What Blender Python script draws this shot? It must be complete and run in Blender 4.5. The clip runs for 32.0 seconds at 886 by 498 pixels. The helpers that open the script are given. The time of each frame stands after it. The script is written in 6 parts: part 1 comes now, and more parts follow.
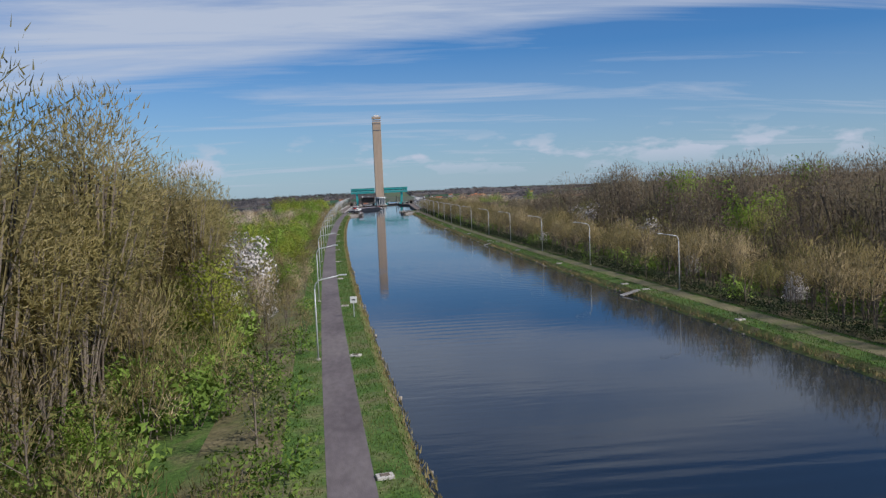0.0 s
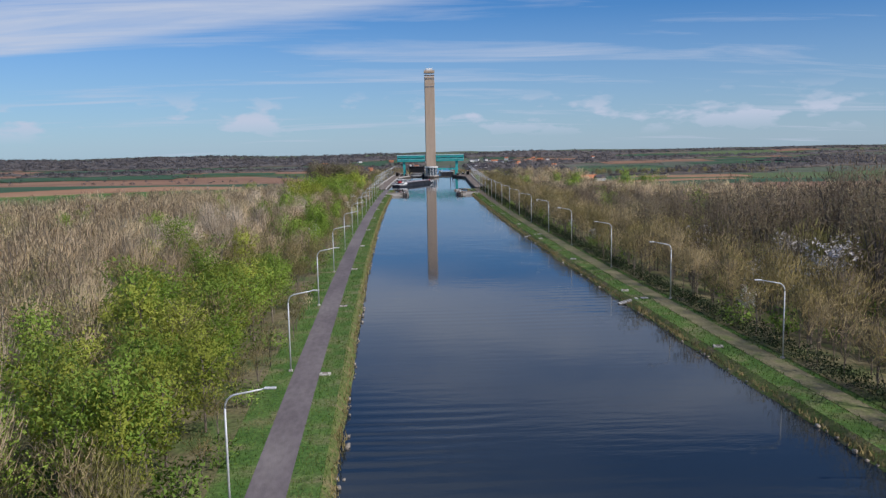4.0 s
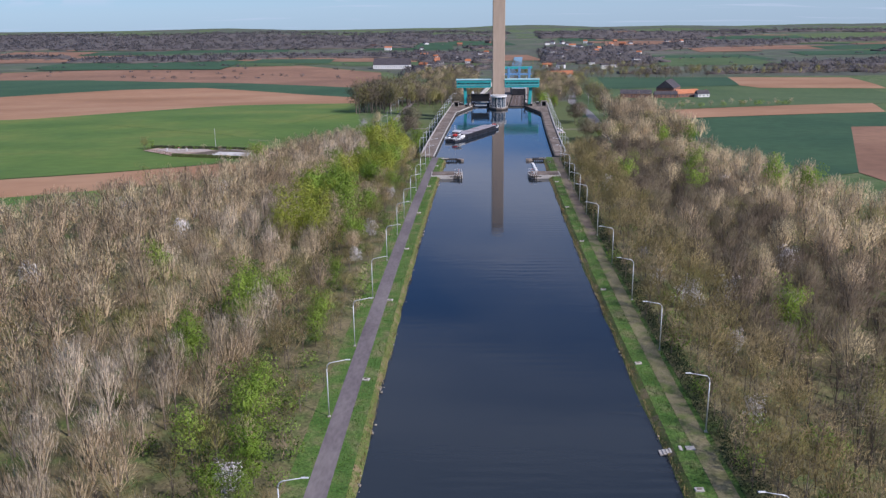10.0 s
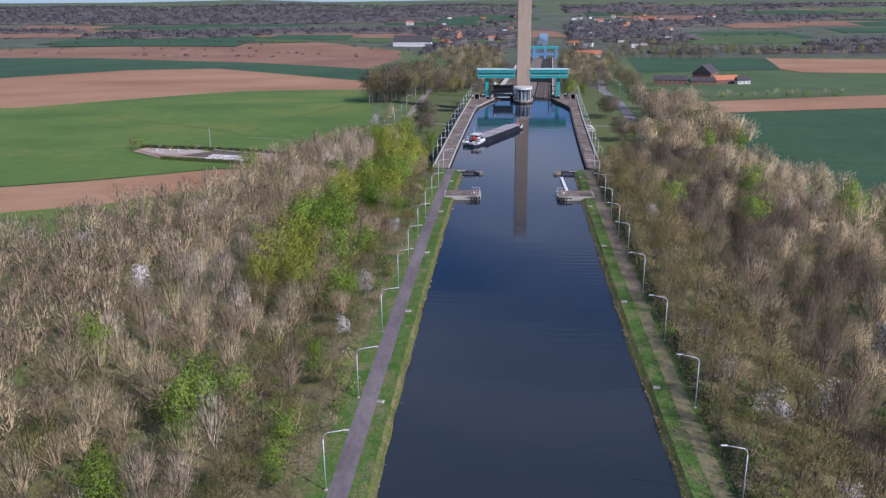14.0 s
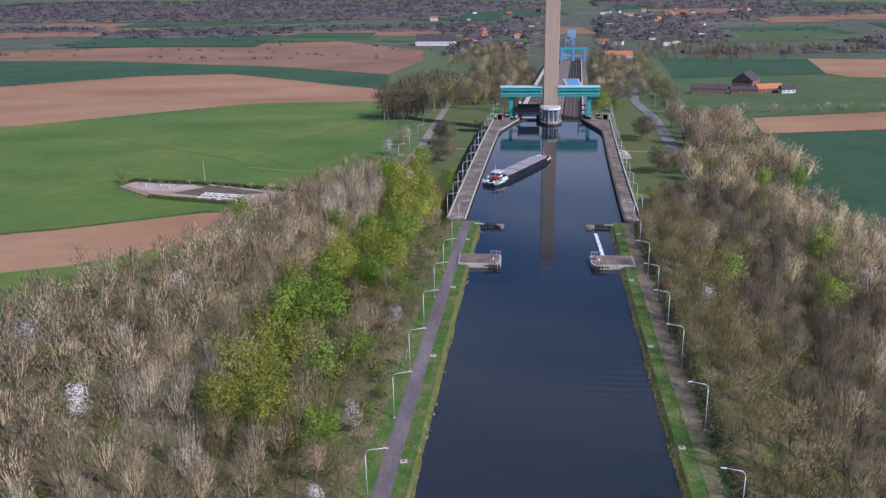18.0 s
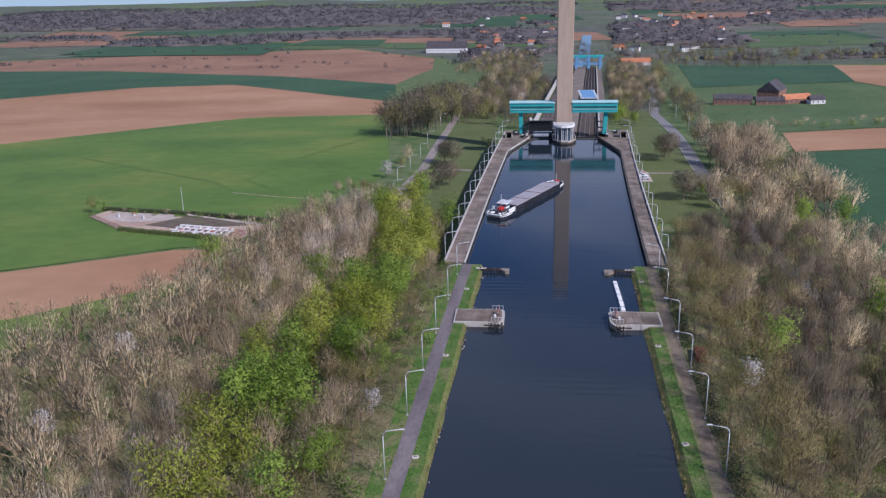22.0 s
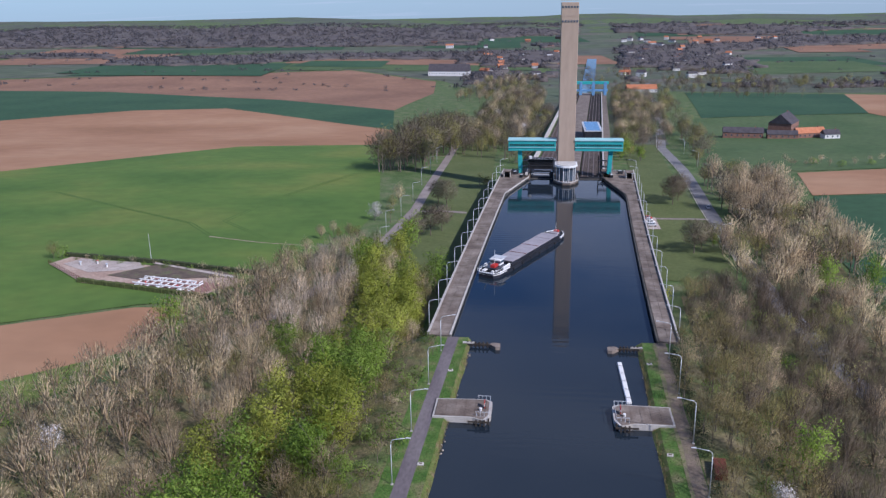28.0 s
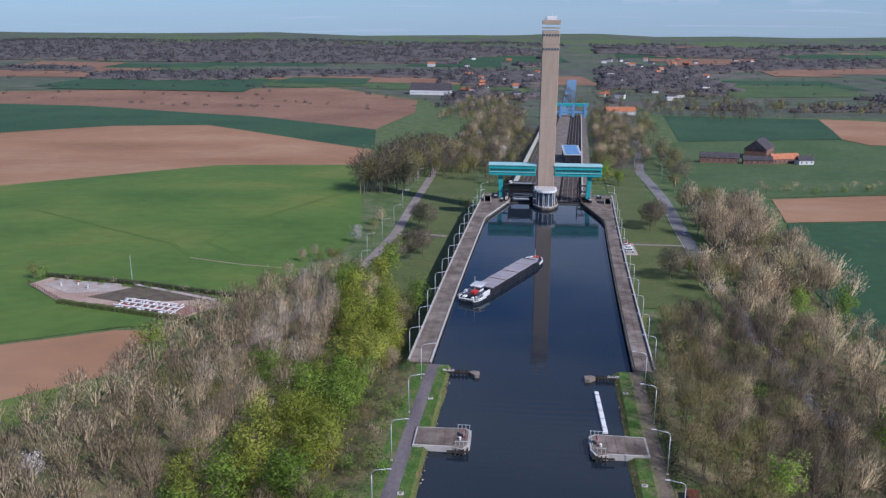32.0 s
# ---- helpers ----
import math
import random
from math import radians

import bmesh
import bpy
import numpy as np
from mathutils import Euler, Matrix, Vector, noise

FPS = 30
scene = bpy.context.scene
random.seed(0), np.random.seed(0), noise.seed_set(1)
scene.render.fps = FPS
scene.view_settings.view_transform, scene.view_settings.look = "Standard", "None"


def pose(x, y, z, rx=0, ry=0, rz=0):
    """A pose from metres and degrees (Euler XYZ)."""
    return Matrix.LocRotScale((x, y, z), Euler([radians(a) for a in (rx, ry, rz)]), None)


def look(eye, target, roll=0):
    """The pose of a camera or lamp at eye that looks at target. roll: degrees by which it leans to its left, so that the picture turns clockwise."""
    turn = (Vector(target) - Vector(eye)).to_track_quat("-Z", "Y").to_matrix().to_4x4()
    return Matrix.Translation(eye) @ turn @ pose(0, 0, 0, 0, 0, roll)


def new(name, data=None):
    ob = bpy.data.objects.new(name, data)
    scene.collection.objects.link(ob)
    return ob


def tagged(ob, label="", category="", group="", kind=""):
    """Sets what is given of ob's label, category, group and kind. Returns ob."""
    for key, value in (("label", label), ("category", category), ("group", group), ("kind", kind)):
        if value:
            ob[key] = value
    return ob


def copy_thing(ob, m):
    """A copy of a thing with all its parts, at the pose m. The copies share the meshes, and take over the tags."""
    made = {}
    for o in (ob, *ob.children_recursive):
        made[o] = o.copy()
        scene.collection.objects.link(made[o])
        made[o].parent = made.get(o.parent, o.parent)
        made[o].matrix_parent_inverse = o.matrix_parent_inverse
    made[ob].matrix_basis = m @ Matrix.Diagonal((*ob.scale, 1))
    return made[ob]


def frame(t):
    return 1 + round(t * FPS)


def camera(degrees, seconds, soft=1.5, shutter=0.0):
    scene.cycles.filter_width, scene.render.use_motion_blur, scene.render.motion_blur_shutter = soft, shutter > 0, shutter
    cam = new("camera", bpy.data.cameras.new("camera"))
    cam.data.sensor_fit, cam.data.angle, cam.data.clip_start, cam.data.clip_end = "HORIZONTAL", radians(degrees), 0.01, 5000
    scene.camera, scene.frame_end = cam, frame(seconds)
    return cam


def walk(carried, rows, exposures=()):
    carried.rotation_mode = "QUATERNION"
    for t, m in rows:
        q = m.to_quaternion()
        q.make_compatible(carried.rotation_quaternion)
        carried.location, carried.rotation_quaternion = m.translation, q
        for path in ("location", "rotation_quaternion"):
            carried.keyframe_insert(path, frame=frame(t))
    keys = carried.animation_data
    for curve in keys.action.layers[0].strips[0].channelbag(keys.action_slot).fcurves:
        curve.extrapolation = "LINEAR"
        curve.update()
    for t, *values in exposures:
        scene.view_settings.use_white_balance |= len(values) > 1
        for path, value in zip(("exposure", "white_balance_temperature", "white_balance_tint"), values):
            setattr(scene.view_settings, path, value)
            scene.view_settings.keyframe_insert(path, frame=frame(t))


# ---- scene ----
# camera: seconds, x, y, z, yaw, pitch, roll
ROWS = [
    (0, -22.53, -405.22, 22.13, -6.55, -4.51, 2.41),
    (0.5, -22.12, -395.28, 22.16, -6.69, -4.62, 2.31),
    (1, -21.20, -378.92, 22.40, -4.77, -4.78, 2.17),
    (1.5, -19.91, -361.56, 22.26, -4.26, -4.70, 1.91),
    (2, -18.85, -345.72, 23.16, -4.31, -4.75, 1.69),
    (2.5, -18.99, -327.05, 24.49, -4.25, -4.84, 1.17),
    (3, -18.09, -307.60, 25.88, -3.90, -5.48, 1.13),
    (3.5, -16.97, -288.30, 27.63, -3.46, -6.27, 1.08),
    (4, -15.76, -269.20, 29.51, -2.99, -7.13, 1.03),
    (4.5, -14.51, -250.50, 31.46, -2.50, -8.02, 0.98),
    (5, -13.44, -235.58, 35.22, -1.27, -8.35, 0.86),
    (5.5, -12.74, -222.75, 38.96, 0.30, -8.56, 0.66),
    (6, -12.09, -211.16, 42.21, 0.37, -8.66, 0.63),
    (6.5, -11.48, -199.86, 46.00, 0.25, -8.86, 0.62),
    (7, -11.04, -189.27, 49.94, 0.43, -11.82, 0.33),
    (7.5, -9.74, -178.67, 54.29, 0.64, -14.29, 0.85),
    (8, -9.10, -166.04, 58.02, 0.82, -14.66, 0.62),
    (8.5, -8.72, -155.56, 61.92, 1.01, -14.98, 0.48),
    (9, -7.92, -146.32, 66.06, 1.31, -15.35, 0.57),
    (9.5, -7.43, -137.16, 67.51, 1.56, -15.55, 0.59),
    (10, -6.90, -129.95, 67.12, 1.82, -15.74, 0.57),
    (10.5, -6.68, -123.56, 66.91, 1.99, -15.94, 0.50),
    (11, -6.58, -117.47, 66.73, 2.20, -16.17, 0.32),
    (11.5, -6.72, -111.07, 66.76, 2.41, -16.46, -0.00),
    (12, -6.77, -105.43, 67.77, 2.60, -16.72, -0.03),
    (12.5, -6.69, -98.34, 68.95, 2.81, -16.98, -0.01),
    (13, -6.40, -91.83, 70.65, 3.02, -17.19, 0.14),
    (13.5, -6.00, -85.49, 72.52, 3.20, -17.37, 0.34),
    (14, -5.75, -79.23, 74.81, 3.41, -17.58, 0.45),
    (14.5, -5.24, -73.25, 77.05, 3.60, -17.77, 0.69),
    (17, -5.09, -38.60, 86.09, 4.64, -18.01, 0.77),
    (17.5, -4.84, -33.80, 86.14, 4.92, -18.06, 0.83),
    (18, -4.94, -28.96, 86.34, 5.11, -18.21, 0.89),
    (18.5, -4.99, -23.33, 85.95, 5.30, -18.25, 0.94),
    (19, -4.68, -17.84, 86.15, 5.45, -18.33, 1.05),
    (19.5, -4.41, -11.85, 86.14, 5.59, -18.31, 1.14),
    (20, -3.92, -5.87, 86.33, 5.72, -18.26, 1.34),
    (20.5, -3.47, 0.06, 86.15, 5.87, -18.16, 1.36),
    (21, -3.32, 5.24, 86.06, 5.99, -18.06, 1.30),
    (21.5, -2.99, 8.51, 86.77, 6.03, -18.01, 1.32),
    (22, -2.70, 11.74, 87.17, 6.06, -17.90, 1.30),
    (22.5, -2.50, 15.16, 87.62, 6.11, -17.86, 1.23),
    (23, -2.35, 18.49, 87.87, 6.17, -17.81, 1.18),
    (23.5, -2.04, 22.02, 88.13, 6.24, -17.79, 1.25),
    (24, -1.81, 26.41, 88.42, 6.32, -17.77, 1.28),
    (24.5, -1.49, 30.84, 88.82, 6.43, -17.73, 1.34),
    (25, -1.53, 35.77, 89.12, 6.55, -17.69, 1.16),
    (25.5, -1.47, 38.61, 89.50, 6.58, -17.59, 1.01),
    (27.5, -0.76, 44.23, 90.96, 6.51, -16.77, 0.82),
    (28, -0.54, 44.57, 92.16, 6.49, -16.73, 0.74),
    (28.5, -0.49, 43.54, 92.57, 6.34, -16.53, 0.54),
    (29, -0.52, 42.95, 92.94, 6.19, -16.41, 0.27),
    (29.5, -0.46, 42.45, 93.52, 6.03, -16.27, 0.25),
    (30, -0.66, 42.40, 94.33, 5.84, -16.21, 0.11),
    (30.5, -0.67, 42.15, 94.96, 5.63, -16.07, 0.12),
    (31, -0.76, 41.72, 95.71, 5.49, -15.95, -0.04),
    (31.5, -0.63, 41.79, 96.24, 5.39, -15.79, -0.08),
    (32, -0.80, 41.96, 96.74, 5.32, -15.68, -0.25),
]
# stops as the clip's camera opens up over the ground
EXPO = [(0, -0.06, 6500, 12), (2.5, -0.02, 6450, 13), (6, 0.1, 6350, 15), (9, 0.22, 6200, 19), (17, 0.16, 5950, 22), (23, 0.16, 5950, 22), (28, 0.14, 5850, 20), (32, 0.02, 5800, 18)]
cam = camera(55.19, 32.0, soft=1.35)
walk(cam, [(t, pose(x, y, z, 90 + p, r, w)) for t, x, y, z, w, p, r in ROWS], exposures=EXPO)

# world, sun
SUN_DIR = Vector((0.64, -0.50, 0.68)).normalized()
world = bpy.data.worlds.new("sky")
scene.world = world
world.use_nodes = True
wn, wl = world.node_tree.nodes, world.node_tree.links
wn.clear()
sky = wn.new("ShaderNodeTexSky")
sky.sky_type, sky.sun_disc = "NISHITA", False
sky.sun_elevation = math.asin(SUN_DIR.z)
sky.sun_rotation = math.atan2(SUN_DIR.x, SUN_DIR.y)
sky.altitude, sky.air_density, sky.dust_density, sky.ozone_density = 120, 1.0, 0.15, 3.0
coord = wn.new("ShaderNodeTexCoord")
sep = wn.new("ShaderNodeSeparateXYZ")
wl.new(coord.outputs["Generated"], sep.inputs[0])
# a flat cloud sheet: direction divided by its height
hgt = wn.new("ShaderNodeMath"); hgt.operation = "ADD"; hgt.inputs[1].default_value = 0.10
wl.new(sep.outputs["Z"], hgt.inputs[0])
hmax = wn.new("ShaderNodeMath"); hmax.operation = "MAXIMUM"; hmax.inputs[1].default_value = 0.05
wl.new(hgt.outputs[0], hmax.inputs[0])
sheet = wn.new("ShaderNodeVectorMath"); sheet.operation = "DIVIDE"
comb = wn.new("ShaderNodeCombineXYZ")
for i in range(3):
    wl.new(hmax.outputs[0], comb.inputs[i])
wl.new(coord.outputs["Generated"], sheet.inputs[0]); wl.new(comb.outputs[0], sheet.inputs[1])
stretch = wn.new("ShaderNodeMapping")
stretch.inputs["Rotation"].default_value = (0, 0, radians(14))
stretch.inputs["Scale"].default_value = (0.32, 1.25, 0.0)
stretch.inputs["Location"].default_value = (1.7, 0.35, 0)
wl.new(sheet.outputs[0], stretch.inputs[0])
cirrus = wn.new("ShaderNodeTexNoise"); cirrus.inputs["Scale"].default_value = 1.3; cirrus.inputs["Detail"].default_value = 9; cirrus.inputs["Roughness"].default_value = 0.62; cirrus.inputs["Distortion"].default_value = 0.6
wl.new(stretch.outputs[0], cirrus.inputs["Vector"])
cramp = wn.new("ShaderNodeValToRGB"); cramp.color_ramp.elements[0].position = 0.54; cramp.color_ramp.elements[1].position = 0.88
cramp.color_ramp.elements[1].color = (0.9, 0.9, 0.9, 1)
wl.new(cirrus.outputs["Fac"], cramp.inputs[0])
# a broad bank of cirrus high on one side
ssep = wn.new("ShaderNodeSeparateXYZ"); wl.new(sheet.outputs[0], ssep.inputs[0])
slope = wn.new("ShaderNodeMath"); slope.operation = "MULTIPLY_ADD"; slope.inputs[1].default_value = 0.42
wl.new(ssep.outputs["X"], slope.inputs[0]); wl.new(ssep.outputs["Y"], slope.inputs[2])
bank = wn.new("ShaderNodeValToRGB"); bank.color_ramp.interpolation = "EASE"
# First stops: cloud overhead, out of view, added to brighten the mirroring water.
for p, v in ((0.0, 0.3), (0.1, 0.4), (0.19, 0.85), (0.27, 0.8), (0.34, 0.25), (0.42, 0.15), (0.48, 0.8), (0.57, 1.0), (0.68, 0.9), (0.74, 0.25), (0.80, 0.0), (0.97, 0.35)):
    e = bank.color_ramp.elements.new(p) if p else bank.color_ramp.elements[0]
    e.position, e.color = p, (v, v, v, 1)
bank.color_ramp.elements[-1].color = (0.4, 0.4, 0.4, 1)
bsc = wn.new("ShaderNodeMath"); bsc.operation = "DIVIDE"; bsc.inputs[1].default_value = 5.4
wl.new(slope.outputs[0], bsc.inputs[0]); wl.new(bsc.outputs[0], bank.inputs[0])
badd = wn.new("ShaderNodeMath"); badd.operation = "MULTIPLY_ADD"; badd.inputs[1].default_value = 0.32
wl.new(bank.outputs[0], badd.inputs[0]); wl.new(cirrus.outputs["Fac"], badd.inputs[2])
wl.new(badd.outputs[0], cramp.inputs[0])
# small cumulus low over the horizon
puff_map = wn.new("ShaderNodeMapping"); puff_map.inputs["Scale"].default_value = (9, 9, 26)
wl.new(coord.outputs["Generated"], puff_map.inputs[0])
puff = wn.new("ShaderNodeTexNoise"); puff.inputs["Scale"].default_value = 1.6; puff.inputs["Detail"].default_value = 6
wl.new(puff_map.outputs[0], puff.inputs["Vector"])
pramp = wn.new("ShaderNodeValToRGB"); pramp.color_ramp.elements[0].position = 0.46; pramp.color_ramp.elements[1].position = 0.60
wl.new(puff.outputs["Fac"], pramp.inputs[0])
band = wn.new("ShaderNodeValToRGB")
for p, v in ((0.0, 0.3), (0.03, 1.0), (0.075, 0.0)):
    e = band.color_ramp.elements.new(p) if p not in (0.0,) else band.color_ramp.elements[0]
    e.position, e.color = p, (v, v, v, 1)
band.color_ramp.elements[-1].color = (0, 0, 0, 1)
wl.new(sep.outputs["Z"], band.inputs[0])
pmul = wn.new("ShaderNodeMath"); pmul.operation = "MULTIPLY"
wl.new(pramp.outputs[0], pmul.inputs[0]); wl.new(band.outputs[0], pmul.inputs[1])
# pale veil near the horizon
veil = wn.new("ShaderNodeMapRange"); veil.inputs["From Min"].default_value = 0.0; veil.inputs["From Max"].default_value = 0.15; veil.inputs["To Min"].default_value = 0.46; veil.inputs["To Max"].default_value = 0.0
wl.new(sep.outputs["Z"], veil.inputs[0])
m1 = wn.new("ShaderNodeMath"); m1.operation = "MAXIMUM"
wl.new(cramp.outputs[0], m1.inputs[0]); wl.new(pmul.outputs[0], m1.inputs[1])
m2 = wn.new("ShaderNodeMath"); m2.operation = "MAXIMUM"
wl.new(m1.outputs[0], m2.inputs[0]); wl.new(veil.outputs[0], m2.inputs[1])
tint = wn.new("ShaderNodeVectorMath"); tint.operation = "MULTIPLY"; tint.inputs[1].default_value = (0.40, 0.80, 1.26)
wl.new(sky.outputs[0], tint.inputs[0])
cmix = wn.new("ShaderNodeMix"); cmix.data_type = "RGBA"
wl.new(m2.outputs[0], cmix.inputs["Factor"]); wl.new(tint.outputs[0], cmix.inputs["A"]); cmix.inputs["B"].default_value = (6.9, 7.9, 9.6, 1)
back = wn.new("ShaderNodeBackground"); back.inputs["Strength"].default_value = 0.072
wl.new(cmix.outputs["Result"], back.inputs[0])
wout = wn.new("ShaderNodeOutputWorld"); wl.new(back.outputs[0], wout.inputs[0])

sun = new("sun", bpy.data.lights.new("sun", "SUN"))
sun.data.energy, sun.data.angle, sun.data.color = 4.1, radians(0.6), (1.0, 0.955, 0.89)
sun.matrix_world = look(SUN_DIR * 50, (0, 0, 0))


# ---------- materials ----------
def material(name, colours, scale=1.0, rough=0.85, metal=0.0, bump=0.0, bump_scale=None, detail=5, fine=0.25, rand=0.0, spec=0.3, island=0.0, stretch=(1, 1, 1), space="Object", transl=0.0, tree=0.0):
    """Two-scale noise between the given colours, with fine grain, optional relief and a shift per object or per island."""
    m = bpy.data.materials.new(name)
    m.use_nodes = True
    n, l = m.node_tree.nodes, m.node_tree.links
    n.clear()
    out = n.new("ShaderNodeOutputMaterial"); b = n.new("ShaderNodeBsdfPrincipled")
    l.new(b.outputs[0], out.inputs[0])
    b.inputs["Roughness"].default_value, b.inputs["Metallic"].default_value, b.inputs["Specular IOR Level"].default_value = rough, metal, spec
    c = n.new("ShaderNodeTexCoord"); mp = n.new("ShaderNodeMapping"); mp.inputs["Scale"].default_value = stretch
    if space == "World":
        g = n.new("ShaderNodeNewGeometry"); l.new(g.outputs["Position"], mp.inputs[0])
    else:
        l.new(c.outputs[space], mp.inputs[0])
    big = n.new("ShaderNodeTexNoise"); big.inputs["Scale"].default_value, big.inputs["Detail"].default_value = scale, detail
    l.new(mp.outputs[0], big.inputs["Vector"])
    ramp = n.new("ShaderNodeValToRGB")
    els = ramp.color_ramp.elements
    while len(els) < len(colours):
        els.new(0.5)
    for i, col in enumerate(colours):
        els[i].position = 0.5 if len(colours) == 1 else 0.32 + 0.36 * i / (len(colours) - 1)
        els[i].color = (*col, 1)
    if tree:
        tint_ = n.new("ShaderNodeAttribute"); tint_.attribute_name = "tint"
        hue = n.new("ShaderNodeMapRange"); hue.inputs["To Min"].default_value, hue.inputs["To Max"].default_value = -0.14, 0.14
        l.new(tint_.outputs["Fac"], hue.inputs[0])
        hadd = n.new("ShaderNodeMath"); hadd.operation = "ADD"
        l.new(big.outputs["Fac"], hadd.inputs[0]); l.new(hue.outputs[0], hadd.inputs[1]); l.new(hadd.outputs[0], ramp.inputs[0])
    else:
        l.new(big.outputs["Fac"], ramp.inputs[0])
    sm_ = n.new("ShaderNodeTexNoise"); sm_.inputs["Scale"].default_value, sm_.inputs["Detail"].default_value = scale * 11, 3
    l.new(mp.outputs[0], sm_.inputs["Vector"])
    gr = n.new("ShaderNodeMapRange"); gr.inputs["From Min"].default_value, gr.inputs["From Max"].default_value = 0.3, 0.7
    gr.inputs["To Min"].default_value, gr.inputs["To Max"].default_value = 1 - fine, 1 + fine
    l.new(sm_.outputs["Fac"], gr.inputs[0])
    fac = gr.outputs[0]
    for amount, source in ((rand, "o"), (island, "i"), (tree, "t")):
        if amount:
            src = n.new("ShaderNodeObjectInfo").outputs["Random"] if source == "o" else n.new("ShaderNodeNewGeometry").outputs["Random Per Island"] if source == "i" else tint_.outputs["Fac"]
            r = n.new("ShaderNodeMapRange"); r.inputs["To Min"].default_value, r.inputs["To Max"].default_value = 1 - amount, 1 + amount
            l.new(src, r.inputs[0])
            mu = n.new("ShaderNodeMath"); mu.operation = "MULTIPLY"; l.new(fac, mu.inputs[0]); l.new(r.outputs[0], mu.inputs[1]); fac = mu.outputs[0]
    mul = n.new("ShaderNodeVectorMath"); mul.operation = "SCALE"
    l.new(ramp.outputs[0], mul.inputs[0]); l.new(fac, mul.inputs["Scale"])
    l.new(mul.outputs[0], b.inputs["Base Color"])
    if bump:
        bt = n.new("ShaderNodeTexNoise"); bt.inputs["Scale"].default_value, bt.inputs["Detail"].default_value = bump_scale or scale * 6, 4
        l.new(mp.outputs[0], bt.inputs["Vector"])
        bp = n.new("ShaderNodeBump"); bp.inputs["Strength"].default_value = bump; bp.inputs["Distance"].default_value = 0.1
        l.new(bt.outputs["Fac"], bp.inputs["Height"]); l.new(bp.outputs[0], b.inputs["Normal"])
    if transl:
        b.inputs["Transmission Weight"].default_value = 0
        tr = n.new("ShaderNodeBsdfTranslucent"); l.new(mul.outputs[0], tr.inputs[0])
        mx = n.new("ShaderNodeMixShader"); mx.inputs[0].default_value = transl
        l.new(b.outputs[0], mx.inputs[1]); l.new(tr.outputs[0], mx.inputs[2]); l.new(mx.outputs[0], out.inputs[0])
    return m


M = {}
M["grass"] = material("grass", [(0.06, 0.105, 0.03), (0.09, 0.135, 0.045), (0.14, 0.15, 0.075)], 0.12, 0.95, bump=0.6, bump_scale=3, space="World", fine=0.3)
M["verge"] = material("verge_grass", [(0.05, 0.115, 0.018), (0.08, 0.145, 0.03), (0.16, 0.155, 0.07)], 0.25, 0.95, bump=0.8, bump_scale=4, space="World", fine=0.4)
M["lawn"] = material("lawn", [(0.082, 0.108, 0.034), (0.108, 0.13, 0.046)], 0.06, 0.95, space="World", fine=0.15)
M["earth"] = material("bare_earth", [(0.13, 0.10, 0.072), (0.185, 0.145, 0.108), (0.15, 0.135, 0.075)], 0.25, 0.95, bump=0.4, space="World", fine=0.25)
M["grey_twigs"] = material("grey_twigs", [(0.18, 0.153, 0.113), (0.243, 0.203, 0.149), (0.225, 0.211, 0.135)], 0.05, 0.95, space="World", fine=0.08, island=0.08, spec=0.1, transl=0.45, tree=0.22)
M["woodfloor"] = material("wood_floor", [(0.085, 0.125, 0.034), (0.135, 0.125, 0.058), (0.195, 0.16, 0.09)], 0.15, 0.95, bump=0.5, bump_scale=2, space="World", fine=0.4)
M["wheat"] = material("young_wheat", [(0.066, 0.130, 0.024), (0.092, 0.158, 0.030), (0.14, 0.178, 0.038)], 0.012, 0.95, space="World", fine=0.1, stretch=(1, 1.3, 1))
M["wheat_dark"] = material("dark_wheat", [(0.026, 0.072, 0.033), (0.042, 0.095, 0.042)], 0.015, 0.95, space="World", fine=0.12)
M["wheat_track"] = material("trodden_wheat", [(0.062, 0.124, 0.024), (0.084, 0.148, 0.029)], 0.05, 0.95, space="World", fine=0.15)
M["meadow"] = material("meadow", [(0.06, 0.105, 0.036), (0.09, 0.13, 0.05)], 0.02, 0.95, space="World", fine=0.15)
M["soil"] = material("ploughed_soil", [(0.27, 0.142, 0.073), (0.33, 0.18, 0.098), (0.38, 0.225, 0.128)], 0.007, 0.95, space="World", fine=0.07, stretch=(1, 1.5, 1))
M["soil_dark"] = material("dark_soil", [(0.20, 0.108, 0.066), (0.28, 0.157, 0.095)], 0.012, 0.95, space="World", fine=0.12)
M["asphalt"] = material("old_asphalt", [(0.115, 0.097, 0.102), (0.15, 0.128, 0.132), (0.185, 0.162, 0.16)], 0.16, 0.9, bump=0.2, bump_scale=9, space="World", fine=0.15, stretch=(1, 0.35, 1))
M["road_tan"] = material("worn_service_road", [(0.21, 0.175, 0.155), (0.29, 0.25, 0.225)], 0.1, 0.9, space="World", fine=0.15)
M["road"] = material("road_asphalt", [(0.17, 0.165, 0.165), (0.23, 0.22, 0.215)], 0.1, 0.9, space="World", fine=0.1)
M["dirt"] = material("dirt_track", [(0.13, 0.13, 0.055), (0.20, 0.175, 0.10), (0.11, 0.14, 0.04)], 0.3, 0.95, bump=0.4, space="World", fine=0.25)
M["gravel"] = material("gravel", [(0.36, 0.30, 0.26), (0.48, 0.42, 0.37)], 0.15, 0.95, space="World", fine=0.25)
M["soil_pale"] = material("pink_gravel", [(0.36, 0.25, 0.19), (0.46, 0.35, 0.28)], 0.1, 0.95, space="World", fine=0.2)
M["bed"] = material("garden_soil", [(0.085, 0.066, 0.05), (0.13, 0.10, 0.075), (0.12, 0.125, 0.06)], 0.25, 0.95, bump=0.4, space="World", fine=0.3)
